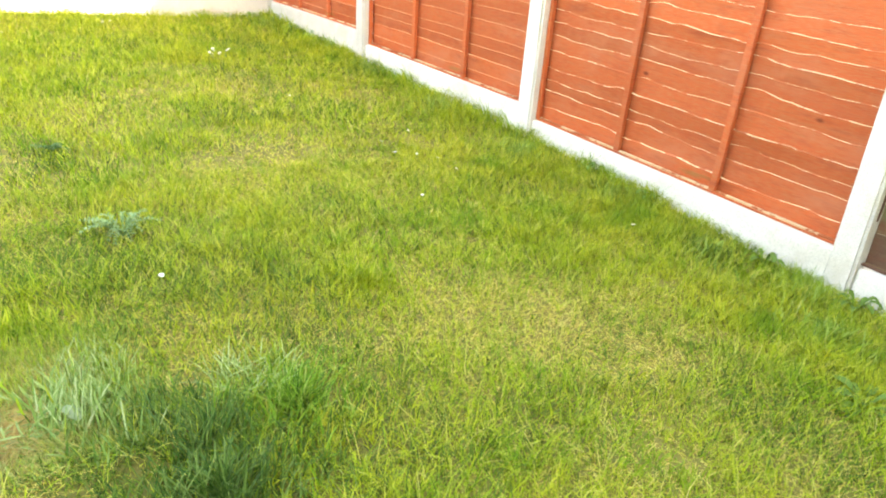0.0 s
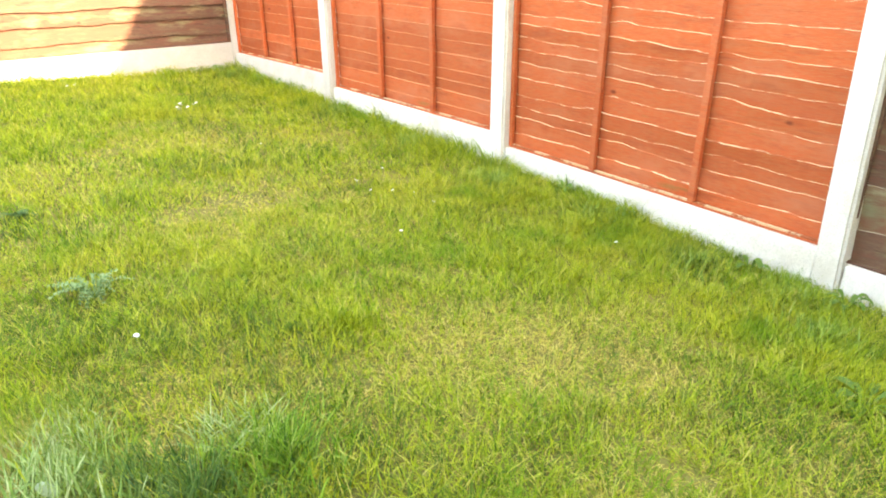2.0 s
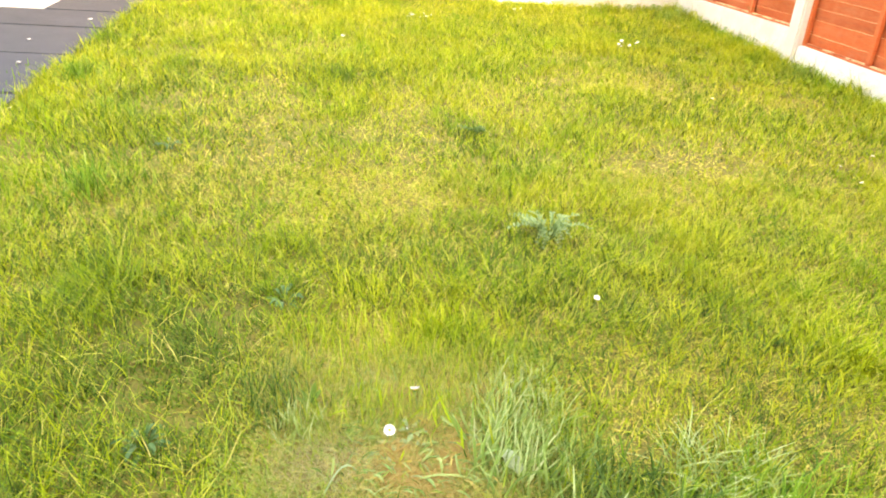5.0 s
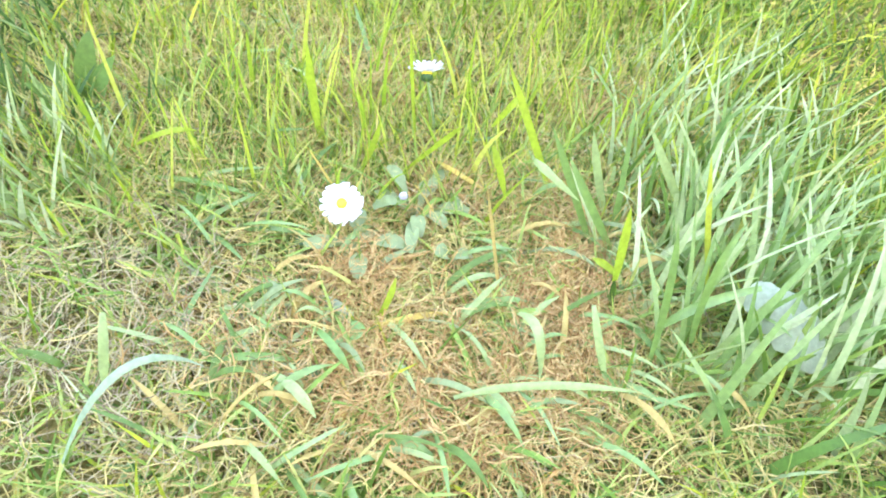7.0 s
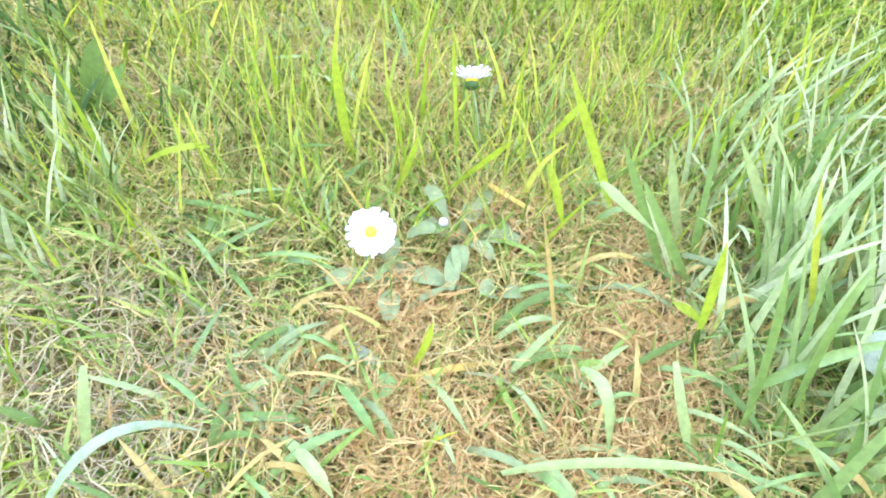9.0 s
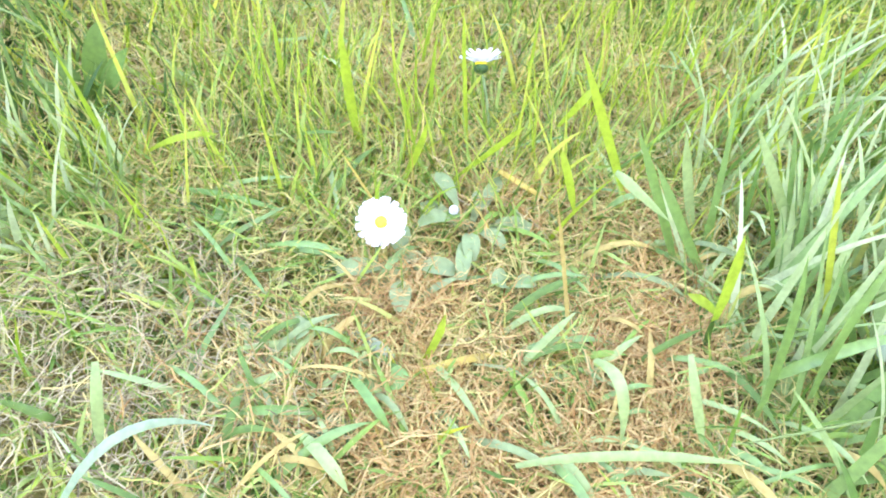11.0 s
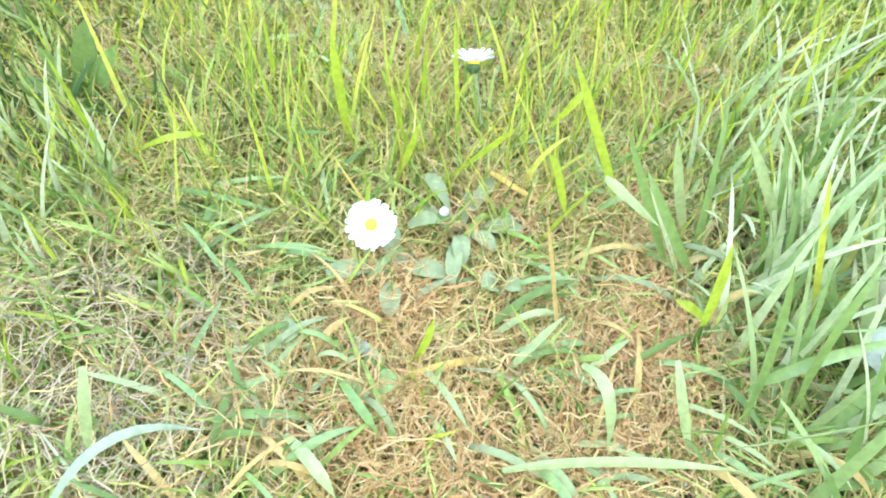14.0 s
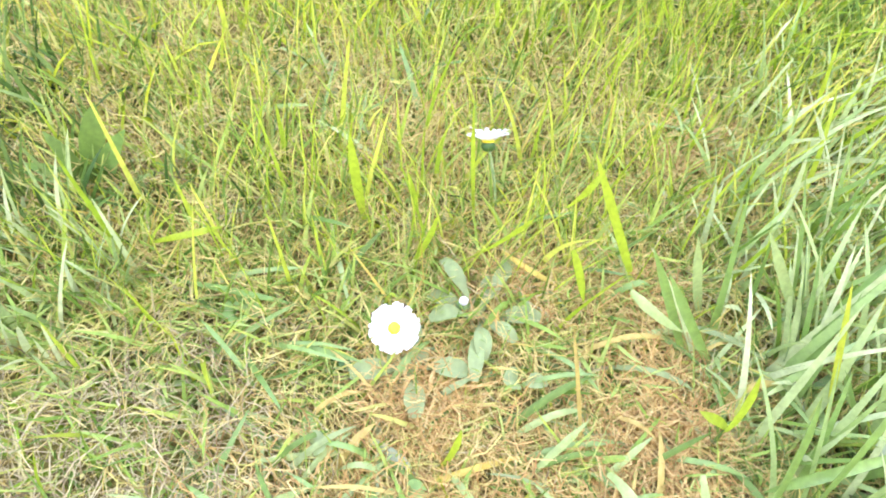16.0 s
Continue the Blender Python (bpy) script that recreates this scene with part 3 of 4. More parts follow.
# ---- lawn ----
def lawn():
    spots = ((1.87, 2.06, 0.38), (1.90, 2.05, 0.24), (1.62, 3.7, 0.40), (0.9, 4.4, 0.35), (1.3, 1.25, 0.3), (0.2, 1.9, 0.25), (0.35, 3.3, 0.3), (2.0, 5.0, 0.4), (-0.3, 3.4, 0.35), (0.25, 2.60, 0.10), (0.24, 2.61, 0.07))

    def dryness(x, y):
        d = 0.55 * soft_noise(x, y, 1.7, 1) + 0.35 * soft_noise(x, y, 5.0, 2) + 0.1
        for sx, sy, r in spots:
            d = d + 0.45 * np.exp(-((x - sx) ** 2 + (y - sy) ** 2) / r ** 2)
        return d * (1 - 0.55 * np.exp(-((x + 0.30) / 0.45) ** 2 - ((y - 2.3) / 0.6) ** 2))

    rs = np.random.RandomState(3)
    xy = scatter(16000, -2.75, -1.93, 4.4, 6.12, 77)
    xy = xy[(xy[:, 0] < -2.02 + 0.09 * np.clip((xy[:, 1] - 5.4) / 0.5, 0, 1) + 0.03 * rs.randn(len(xy)))]
    blades("verge_grass", xy, (0.05 + 0.06 * rs.rand(len(xy))) * (1 + 0.7 * np.clip((xy[:, 1] - 5.6) / 0.4, 0, 1)), 0.003 + 0.003 * rs.rand(len(xy)), 0.15 + 0.6 * rs.rand(len(xy)), 0.3 + rs.rand(len(xy)), 3, M_DEEP, 78,
           "dark green grass verge beside the patio", "grass")
    bare = lambda x, y: np.exp(-((x - 0.31) / 0.26) ** 6 - ((y - 2.28) / 0.21) ** 6)
    for nm, n, y0, y1, segs, w in (("lawn_grass", 300000, 0.7, 3.6, 3, 0.0024), ("far_lawn_grass", 180000, 3.6, 7.27, 2, 0.0036)):
        xy = scatter(n, -1.14, 3.19, y0, y1, n)
        x, y = xy[:, 0], xy[:, 1]
        d = dryness(x, y)
        tufty = soft_noise(x, y, 19, 31) * 0.6 + soft_noise(x, y, 41, 32) * 0.4
        keep = (rs.rand(n) < np.clip(1.3 - 0.8 * d, 0.22, 1) * np.clip(2.4 * tufty - 0.15, 0.35, 1)) & (rs.rand(n) > 0.80 * bare(x, y))
        xy, d, tufty = xy[keep], d[keep], tufty[keep]
        x, y, k = xy[:, 0], xy[:, 1], len(xy)
        tall = (0.30 + 0.7 * soft_noise(x, y, 3.5, 7) + 0.5 * soft_noise(x, y, 11, 8)) * (0.65 + 0.7 * tufty)
        edge = 0.35 * np.exp(-(x + 1.14) / 0.12) + np.exp(-(3.19 - x) / 0.15) * np.clip((y - 1.9) / 1.2, 0.1, 1) + 0.5 * np.exp(-(7.27 - y) / 0.12)
        ln = (0.040 + 0.045 * rs.rand(k)) * (1 - 0.35 * bare(x, y)) * tall * (1.25 - 0.5 * np.clip(d, 0, 1)) * (1 + (0.3 + 1.5 * soft_noise(x, y, 6, 9)) * edge)
        # Random dark patches, plus lens vignetting painted at the left and foreground.
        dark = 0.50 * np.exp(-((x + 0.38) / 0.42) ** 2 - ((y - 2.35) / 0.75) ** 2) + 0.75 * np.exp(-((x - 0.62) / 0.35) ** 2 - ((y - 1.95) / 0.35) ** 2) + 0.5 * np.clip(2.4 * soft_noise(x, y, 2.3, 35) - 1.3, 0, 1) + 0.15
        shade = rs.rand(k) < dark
        for name2, sel, mat, label in ((nm, ~shade, M_GRASS, "short uneven green lawn grass"), ("dark_" + nm, shade, M_VIGNETTEGRASS, "dark green lawn grass, also darkened for lens vignetting")):
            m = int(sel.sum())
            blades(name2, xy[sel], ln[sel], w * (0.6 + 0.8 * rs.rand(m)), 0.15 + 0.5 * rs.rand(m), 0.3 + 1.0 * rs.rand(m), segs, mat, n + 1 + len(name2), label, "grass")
    for nm, n, y0, y1, segs, w in (("dry_grass", 160000, 0.7, 3.6, 3, 0.0022), ("far_dry_grass", 50000, 3.6, 7.25, 2, 0.0042)):
        xy = scatter(n, -1.1, 3.15, y0, y1, n + 5)
        d = dryness(xy[:, 0], xy[:, 1])
        keep = rs.rand(n) < np.clip(2.1 * d - 0.88, 0.06, 1) * (1 - bare(xy[:, 0], xy[:, 1]))
        xy = xy[keep]
        k = len(xy)
        blades(nm, xy, 0.02 + 0.035 * rs.rand(k), w * (0.6 + 0.8 * rs.rand(k)), 0.7 + 0.7 * rs.rand(k), 0.4 + 0.8 * rs.rand(k), segs, M_DRY, n + 6,
               "dry straw-coloured blades lying in the lawn", "dry grass", flat=0.3)

    xy = np.vstack([scatter(95000, -1.14, 3.19, -2.95, 0.75, 91), scatter(30000, -3.9, -2.02, -2.95, 4.4, 92)])
    k = len(xy)
    blades("rear_lawn_grass", xy, 0.04 + 0.05 * rs.rand(k), 0.003 + 0.004 * rs.rand(k), 0.2 + 0.5 * rs.rand(k), 0.3 + rs.rand(k), 2, M_GRASS, 93, "short green lawn grass near the house", "grass")
    for nm, n, y0, y1, w in (("loose_strands", 16000, 0.8, 3.6, 0.0019), ("far_loose_strands", 6000, 3.6, 7.2, 0.0030)):
        xy = scatter(n, -1.1, 3.15, y0, y1, n + 9)
        xy = xy[(soft_noise(xy[:, 0], xy[:, 1], 4.0, 12) > 0.35) & (bare(xy[:, 0], xy[:, 1]) < 0.15)]
        k = len(xy)
        blades(nm, xy, 0.06 + 0.06 * rs.rand(k), w * (0.6 + 0.8 * rs.rand(k)), 0.25 + 0.5 * rs.rand(k), 0.4 + 0.9 * rs.rand(k), 5, M_STRAND, n + 10,
               "long pale grass strands bent over the lawn", "grass strands", flat=0.15)


lawn()


def close_turf():
    """The thin turf round the daisies: curled dead strands under separate blades."""
    rs = np.random.RandomState(21)
    ashen = lambda x, y: np.exp(-((x - 0.150) / 0.078) ** 4 - ((y - 2.215) / 0.070) ** 4)
    n = 64000
    xy = scatter(n, -0.06, 0.70, 2.04, 2.68, 22)
    x, y = xy[:, 0], xy[:, 1]
    fade = np.exp(-((x - 0.31) / 0.28) ** 6 - ((y - 2.31) / 0.24) ** 6)
    xy = xy[rs.rand(n) < fade * np.clip(1.5 * soft_noise(x, y, 25, 6) * soft_noise(x, y, 60, 5) + 0.30, 0.1, 1) * (1 + 0.2 * ashen(x, y))]
    grey = rs.rand(len(xy)) < 0.08 + 0.72 * ashen(xy[:, 0], xy[:, 1])
    for name, sel, mat, label in (("thatch", ~grey, M_THATCH, "curled pale dead grass strands matted on the soil"), ("ashen_thatch", grey, M_ASHSTRAW, "greyish bleached dead strands matted on the soil")):
        p = xy[sel]
        k = len(p)
        blades(name, p, 0.016 + 0.028 * rs.rand(k), 0.0003 + 0.0006 * rs.rand(k), 1.1 + 0.4 * rs.rand(k), 0.3 * rs.randn(k), 5, mat, 23 + len(name),
               label, "thatch", flat=0.35, z0=G(p[:, 0], p[:, 1]) + 0.012 * rs.rand(k))
    spots = ((0.287, 2.250, 0.013, 520), (0.335, 2.185, 0.040, 950), (0.400, 2.228, 0.014, 620), (0.27, 2.190, 0.02, 420), (0.365, 2.172, 0.024, 560), (0.385, 2.200, 0.018, 300), (0.31, 2.165, 0.02, 360),
             (0.345, 2.305, 0.016, 240), (0.46, 2.385, 0.018, 240), (0.405, 2.285, 0.014, 260), (0.30, 2.40, 0.03, 240), (0.215, 2.205, 0.02, 160))
    xy = np.vstack([np.column_stack([a + r * rs.randn(c), b + r * rs.randn(c)]) for a, b, r, c in spots])
    k = len(xy)
    blades("brown_thatch", xy, 0.014 + 0.02 * rs.rand(k), 0.0004 + 0.0006 * rs.rand(k), 1.15 + 0.4 * rs.rand(k), 0.3 * rs.randn(k), 5, M_MOSS, 24,
           "curled rusty brown dead strands matted on the soil", "thatch", flat=0.6, z0=G(xy[:, 0], xy[:, 1]) + 0.016 * rs.rand(k))
    n = 44000
    xy = scatter(n, -0.06, 0.74, 2.03, 2.68, 25)
    x, y = xy[:, 0], xy[:, 1]
    want = 0.58 + 0.35 * np.exp(-((x - 0.20) / 0.09) ** 4 - ((y - 2.30) / 0.05) ** 4) - 0.18 * np.clip((y - 2.30) / 0.08, 0, 1) + 0.10 * np.clip((x - 0.39) / 0.08, 0, 1) + 0.5 * (soft_noise(x, y, 16, 4) - 0.5) - 0.30 * ashen(x, y)
    for a, b, r, c in spots:
        want = want - 0.10 * np.exp(-((x - a) ** 2 + (y - b) ** 2) / (1.3 * r) ** 2)
    want = np.maximum(want, 0.05) * np.exp(-(np.abs(x - 0.32) / (0.30 + 0.08 * soft_noise(x, y, 9, 14))) ** 6 - (np.abs(y - 2.31) / (0.22 + 0.08 * soft_noise(x, y, 9, 15))) ** 6)
    xy = xy[rs.rand(n) < want]
    k = len(xy)
    up = np.clip((xy[:, 1] - 2.25) / 0.10, 0, 1)
    blades("turf_blades", xy, (0.018 + 0.034 * rs.rand(k) * (0.6 + 0.6 * rs.rand(k))) * (1 + 0.05 * up), 0.0008 + 0.0026 * rs.rand(k) ** 1.8, (0.2 + 1.0 * rs.rand(k)) * (1 - 0.5 * up), (0.1 + 0.8 * rs.rand(k)) * (1 - 0.3 * up), 7, M_TURF, 26,
           "sparse fresh green grass blades among dead strands", "grass", flat=0.06)
    xy = scatter(330, 0.17, 0.62, 2.13, 2.50, 27)
    k = len(xy)
    blades("broad_blades", xy, 0.04 + 0.04 * rs.rand(k), 0.0028 + 0.0024 * rs.rand(k), 0.7 + 0.6 * rs.rand(k), 0.4 + 0.8 * rs.rand(k), 8, M_LONG, 28,
           "broad blue-green grass blades bent over the turf", "grass")
    xy = scatter(3500, 0.08, 0.64, 2.27, 2.66, 29)
    xy = xy[rs.rand(len(xy)) < np.clip((xy[:, 1] - 2.26) / 0.08, 0.1, 1) * (0.25 + 0.9 * soft_noise(xy[:, 0], xy[:, 1], 21, 16)) * np.clip(1.2 - np.abs(xy[:, 0] - 0.34) / 0.26, 0.2, 1)]
    k = len(xy)
    blades("lime_blades", xy, 0.035 + 0.055 * rs.rand(k), 0.0007 + 0.0030 * rs.rand(k) ** 3.5, 0.02 + 0.28 * rs.rand(k), 0.1 + 0.5 * rs.rand(k), 8, M_LIME, 30,
           "upright bright yellow-green grass blades", "grass")
    xy = scatter(1200, 0.05, 0.66, 2.26, 2.60, 33)
    xy = xy[rs.rand(len(xy)) < 0.2 + 0.8 * soft_noise(xy[:, 0], xy[:, 1], 14, 18)]
    k = len(xy)
    blades("straw_stalks", xy, 0.02 + 0.045 * rs.rand(k), 0.0006 + 0.0012 * rs.rand(k), 0.1 + 0.9 * rs.rand(k), 0.1 + 0.6 * rs.rand(k), 6, M_DRY, 34,
           "thin pale dry stalks standing among green blades", "dry grass")

    k = 70
    xy = np.column_stack([0.43 + 0.13 * rs.rand(k), 2.14 + 0.12 * rs.rand(k)])
    for name, mat, label, sel in (("tuft_blades", M_LONG, "broad green blades rising from a tuft", slice(0, 34)), ("pale_tuft_blades", M_MINT, "broad pale bluish blades rising from a tuft", slice(34, 70))):
        p = xy[sel]
        m = len(p)
        blades(name, p, 0.075 + 0.045 * rs.rand(m), 0.0036 + 0.0026 * rs.rand(m), 0.15 + 0.4 * rs.rand(m), 0.2 + 0.6 * rs.rand(m), 8, mat, 36 + m, label, "grass", heading=rs.normal(0.9, 0.7, m))


close_turf()


def clump(cx, cy, rx, ry, n, tall, mat, seed, label, broad=0.0042, lean=0.5, curl=0.9):
    rs = np.random.RandomState(seed)
    a, r = rs.rand(n) * 2 * np.pi, np.minimum(np.abs(rs.normal(0, 0.62, n)), 1.5) if rx > 0.14 else np.sqrt(rs.rand(n))
    xy = np.column_stack([cx + rx * r * np.cos(a), cy + ry * r * np.sin(a)])
    ln = tall * (0.45 + 0.6 * rs.rand(n)) * (1.1 - 0.35 * r)
    blades("grass_clump", xy, ln, broad * (0.55 + 0.8 * rs.rand(n)), 0.05 + lean * rs.rand(n), 0.1 + curl * rs.rand(n), 8, mat, seed + 1, label, "grass clump")


# Deep green tuft blades; their tone also paints shaded gaps and lens vignetting.
clump(0.66, 2.12, 0.10, 0.10, 150, 0.11, M_DEEP, 56, "dark green tuft blades, also tone for its shaded gaps", 0.0042)
clump(0.74, 2.00, 0.17, 0.16, 420, 0.12, M_DEEP, 55, "dark green tuft blades, also tone for its shaded gaps", 0.0042)
# Pale blades around the tuft put lens haze into the leaf colour.
clump(0.53, 2.28, 0.09, 0.13, 165, 0.095, M_MINT, 57, "pale bluish blades at a tuft edge", 0.0042, 0.6, 0.8)
clump(0.56, 2.14, 0.11, 0.13, 130, 0.12, M_LONG, 41, "tall tuft of bluish green grass", 0.0050, 0.35, 0.7)
clump(0.50, 2.26, 0.065, 0.10, 90, 0.10, M_LONG, 43, "loose edge of a bluish grass tuft", 0.004, 0.35, 0.6)
clump(0.58, 2.20, 0.13, 0.16, 150, 0.10, M_TURF, 53, "tall tuft of fresh green grass", 0.0036, 0.35, 0.7)
clump(0.57, 2.37, 0.10, 0.11, 170, 0.085, M_MINT, 54, "pale bluish blades standing in the lawn", 0.0036, 0.6, 0.8)
clump(0.95, 2.00, 0.20, 0.20, 800, 0.12, M_TUFT, 45, "tall tuft of fresh green grass")
# Dark tuft, its green deepened partly for the lens vignetting.
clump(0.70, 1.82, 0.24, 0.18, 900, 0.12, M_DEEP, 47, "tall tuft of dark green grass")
clump(0.90, 2.15, 0.12, 0.10, 160, 0.13, M_MINT, 48, "pale blades bent over a dark tuft", 0.0036, 0.8, 1.2)
clump(0.06, 2.40, 0.07, 0.10, 170, 0.085, M_DEEP, 59, "dark green blades beside a broad weed", 0.0036, 0.3, 0.6)
clump(0.11, 2.32, 0.05, 0.07, 110, 0.075, M_MINT, 60, "bluish blades beside a broad weed", 0.0034, 0.3, 0.6)
clump(0.135, 2.372, 0.035, 0.02, 40, 0.055, M_DEEP, 62, "green blades round a broad weed", 0.003, 0.4, 0.6)
clump(1.42, 2.45, 0.28, 0.22, 600, 0.085, M_GRASS, 49, "raised tuft of fresh green grass")
clump(0.42, 2.62, 0.20, 0.15, 260, 0.075, M_GRASS, 51, "low tuft of green grass")
for i, (x, y) in enumerate(((2.9, 2.1), (2.95, 2.7), (2.9, 3.3), (3.0, 4.2), (3.0, 1.7), (2.7, 1.5), (3.05, 5.2), (2.95, 6.9), (-0.85, 2.5), (-0.6, 3.4), (-1.0, 4.6))):
    clump(x, y, 0.22, 0.25, 420, 0.10, M_TURF if x > 2 else M_TUFT, 61 + 2 * i, "longer uncut grass at the lawn's edge", 0.004)

rs = random.Random(17)
for i in range(16):
    clump(3.13 + rs.uniform(-0.05, 0.03), 1.15 + i * 0.38 + rs.uniform(-0.15, 0.15), 0.06, 0.10, 60, rs.uniform(0.09, 0.15) if i > 4 else rs.uniform(0.05, 0.09), M_TURF, 301 + 2 * i, "ragged uncut grass against the gravel board", 0.004)

# ---- daisies ----
def petal_mesh(seed):
    rs = random.Random(seed)
    bm = bmesh.new()
    pts = bezier((0.0022, 0, 0), (0.0065, 0, 0.0012 + rs.uniform(-0.0006, 0.0006)), (0.0122 + rs.uniform(-0.0012, 0.0006), 0, rs.uniform(-0.001, 0.0012)), 5)
    ribbon(bm, pts, 0.0027, lambda t: 0.55 + 0.45 * math.sin(math.pi * min(1, 0.1 + 0.75 * t)), (0, 1, 0), 0.12)
    me = bpy.data.meshes.new("petal")
    bm.to_mesh(me)
    bm.free()
    me.polygons.foreach_set("use_smooth", [True] * len(me.polygons))
    me.materials.append(M_PETAL)
    return me


PETALS = [petal_mesh(i) for i in range(6)]


def disc_bm(r, h):
    bm = bmesh.new()
    bmesh.ops.create_uvsphere(bm, u_segments=14, v_segments=8, radius=1)
    for v in bm.verts:
        v.co = Vector((v.co.x * r, v.co.y * r, v.co.z * h + 0.0006))
    return bm


def daisy(base, head, normal, label, seed, size=1.0, fine=True, cup=0.0):
    base, head = Vector(base), Vector(head)
    d = thing("daisy", label, "daisy", "daisies in the lawn", at=Matrix.Translation(base))
    top = head - base
    n = Vector(normal).normalized()
    mid = Vector((top.x * 0.3, top.y * 0.3, top.z * 0.7))
    part("stem", tube(bezier((0, 0, -0.004), mid, top - n * 0.002, 7), 0.0008 * max(size, 1.0), 6), M_STEM, d, smooth=True)
    turn = Matrix.Translation(top) @ n.to_track_quat("Z", "Y").to_matrix().to_4x4() @ Matrix.Scale(size, 4)
    bm = disc_bm(0.0033, 0.0017)
    bm.transform(turn)
    part("flower_disc", bm, M_DISC, d, "domed yellow flower disc", True)
    bm = disc_bm(0.0040, 0.0030)
    bm.transform(turn @ Matrix.Translation((0, 0, -0.0026)))
    part("bracts", bm, M_DARKLEAF, d, "dark green bract cup", True)
    rs = random.Random(seed)
    if fine:
        for k in range(34):
            p = link("petal", PETALS[k % 6], M_PETAL, d)
            p.matrix_local = turn @ pose(0, 0, 0.0004 * (k % 2), 0, rs.uniform(-9, 5) - 4 * (k % 2) - cup, k * 360 / 34 + rs.uniform(-3, 3))
    else:
        bm = bmesh.new()
        for k in range(15):
            b2 = bmesh.new()
            b2.from_mesh(PETALS[k % 6])
            b2.transform(turn @ pose(0, 0, 0, 0, rs.uniform(-12, 4), k * 24) @ Matrix.Diagonal((1, 1.9, 1, 1)))
            tmp = bpy.data.meshes.new("tmp")
            b2.to_mesh(tmp)
            bm.from_mesh(tmp)
            bpy.data.meshes.remove(tmp)
            b2.free()
        part("petals", bm, M_PETAL, d, "ring of white petals", True)
    return d


daisy((0.272, 2.262, 0.013), (0.278, 2.273, 0.057), (-0.08, -0.50, 0.86), "open white daisy with a yellow middle, facing up", 1, 0.92)
daisy((0.342, 2.352, 0.012), (0.336, 2.374, 0.064), (0.05, 0.69, 0.72), "white daisy on a thin stem, tilted away", 2, 1.0, True, 24)
small = daisy((0.835, 2.70, float(G(0.835, 2.70))), (0.838, 2.697, float(G(0.835, 2.70)) + 0.045), (0.1, -0.25, 0.95), "small white daisy in the short lawn", 3, 0.72, False)
rs = random.Random(8)
spots = [(2.346, 3.319), (2.341, 3.173), (2.28, 3.40), (2.18, 3.46), (2.20, 3.62), (2.45, 3.75), (2.736, 2.378), (2.10, 4.5), (-0.68, 2.96), (-1.05, 4.02), (0.21, 5.43),
         (2.00, 5.58), (2.03, 5.63), (2.07, 5.56), (2.12, 5.62), (2.17, 5.66), (2.05, 5.70), (2.01, 5.52),
         (0.66, 6.12), (0.71, 6.18), (0.75, 6.10), (0.80, 6.16), (0.84, 6.20), (0.78, 6.24), (0.69, 6.22), (1.55, 6.62), (1.60, 6.66), (-0.35, 6.45), (-0.25, 6.55), (-0.95, 6.7), (2.0, 2.95)]
for x, y in spots:
    z = float(G(x, y))
    copy_thing(small, pose(x, y, z, rs.uniform(-14, 6), rs.uniform(-12, 12), rs.uniform(0, 360)) @ Matrix.Scale(1.45 if y > 5 else 1.0, 4))

bud = thing("daisy_bud", "closed daisy bud on a short pale stalk", "flower bud", at=Matrix.Translation((0.320, 2.285, 0.014)))
part("stem", tube(bezier((0, 0, 0), (-0.001, 0.002, 0.010), (-0.006, 0.008, 0.016), 6), 0.0012, 6), M_STEM, bud, smooth=True)
bm = disc_bm(0.0034, 0.0044)
bm.transform(Matrix.Translation((-0.0065, 0.0090, 0.019)))
part("bracts", bm, M_GREYLEAF, bud, "grey-green bud cup", True)
bm = disc_bm(0.0024, 0.0028)
bm.transform(Matrix.Translation((-0.0065, 0.0095, 0.0232)))
part("petal_tip", bm, M_PETAL, bud, "white petal tip", True)


# ---- single leaves and weeds ----
def leaf(name, pts, width, mat, label, category, shape=blade_shape, across=None, keel=0.15, n=12, parent=None):
    bm = bmesh.new()
    ribbon(bm, bezier(*pts, n), width, shape, across, keel)
    ob = part(name, bm, mat, parent, "" if parent else label, True)
    return ob if parent else tagged(ob, label, category)


leaf("grass_blade", ((0.150, 2.150, 0.020), (0.190, 2.172, 0.115), (0.214, 2.186, 0.050)), 0.0034, M_ARCH, "long pale grass blade arching over the turf", "grass blade", across=(0, 0.8, 0.5))
leaf("grass_blade", ((0.360, 2.203, 0.047), (0.366, 2.183, 0.071), (0.366, 2.172, 0.031)), 0.0050, M_MINT, "broad pale grass blade curling down", "grass blade", across=(0.9, 0.4, 0.2))
leaf("grass_blade", ((0.241, 2.188, 0.036), (0.254, 2.170, 0.057), (0.261, 2.160, 0.042)), 0.0048, M_MINT, "broad pale grass blade leaning forward", "grass blade", across=(0.9, 0.4, 0.2))
leaf("grass_blade", ((0.410, 2.212, 0.055), (0.404, 2.209, 0.085), (0.405, 2.216, 0.105)), 0.0050, M_LIME, "upright yellow-green grass blade with a cut tip", "grass blade", across=(1, 0.15, 0))
leaf("grass_blade", ((0.412, 2.214, 0.055), (0.403, 2.212, 0.068), (0.397, 2.218, 0.067)), 0.0043, M_LIME, "short bent yellow-green cut blade", "grass blade", across=(0, 0.8, 0.5))
leaf("grass_blade", ((0.421, 2.217, 0.015), (0.413, 2.215, 0.040), (0.410, 2.213, 0.057)), 0.0032, M_DEEP, "dark green stalk carrying a cut blade", "grass blade", across=(1, 0.15, 0))
leaf("grass_blade", ((0.215, 2.228, 0.033), (0.238, 2.226, 0.041), (0.260, 2.228, 0.030)), 0.0030, M_MINT, "pale blue-green blade lying on dead strands", "grass blade", across=(0, 0.8, 0.5))
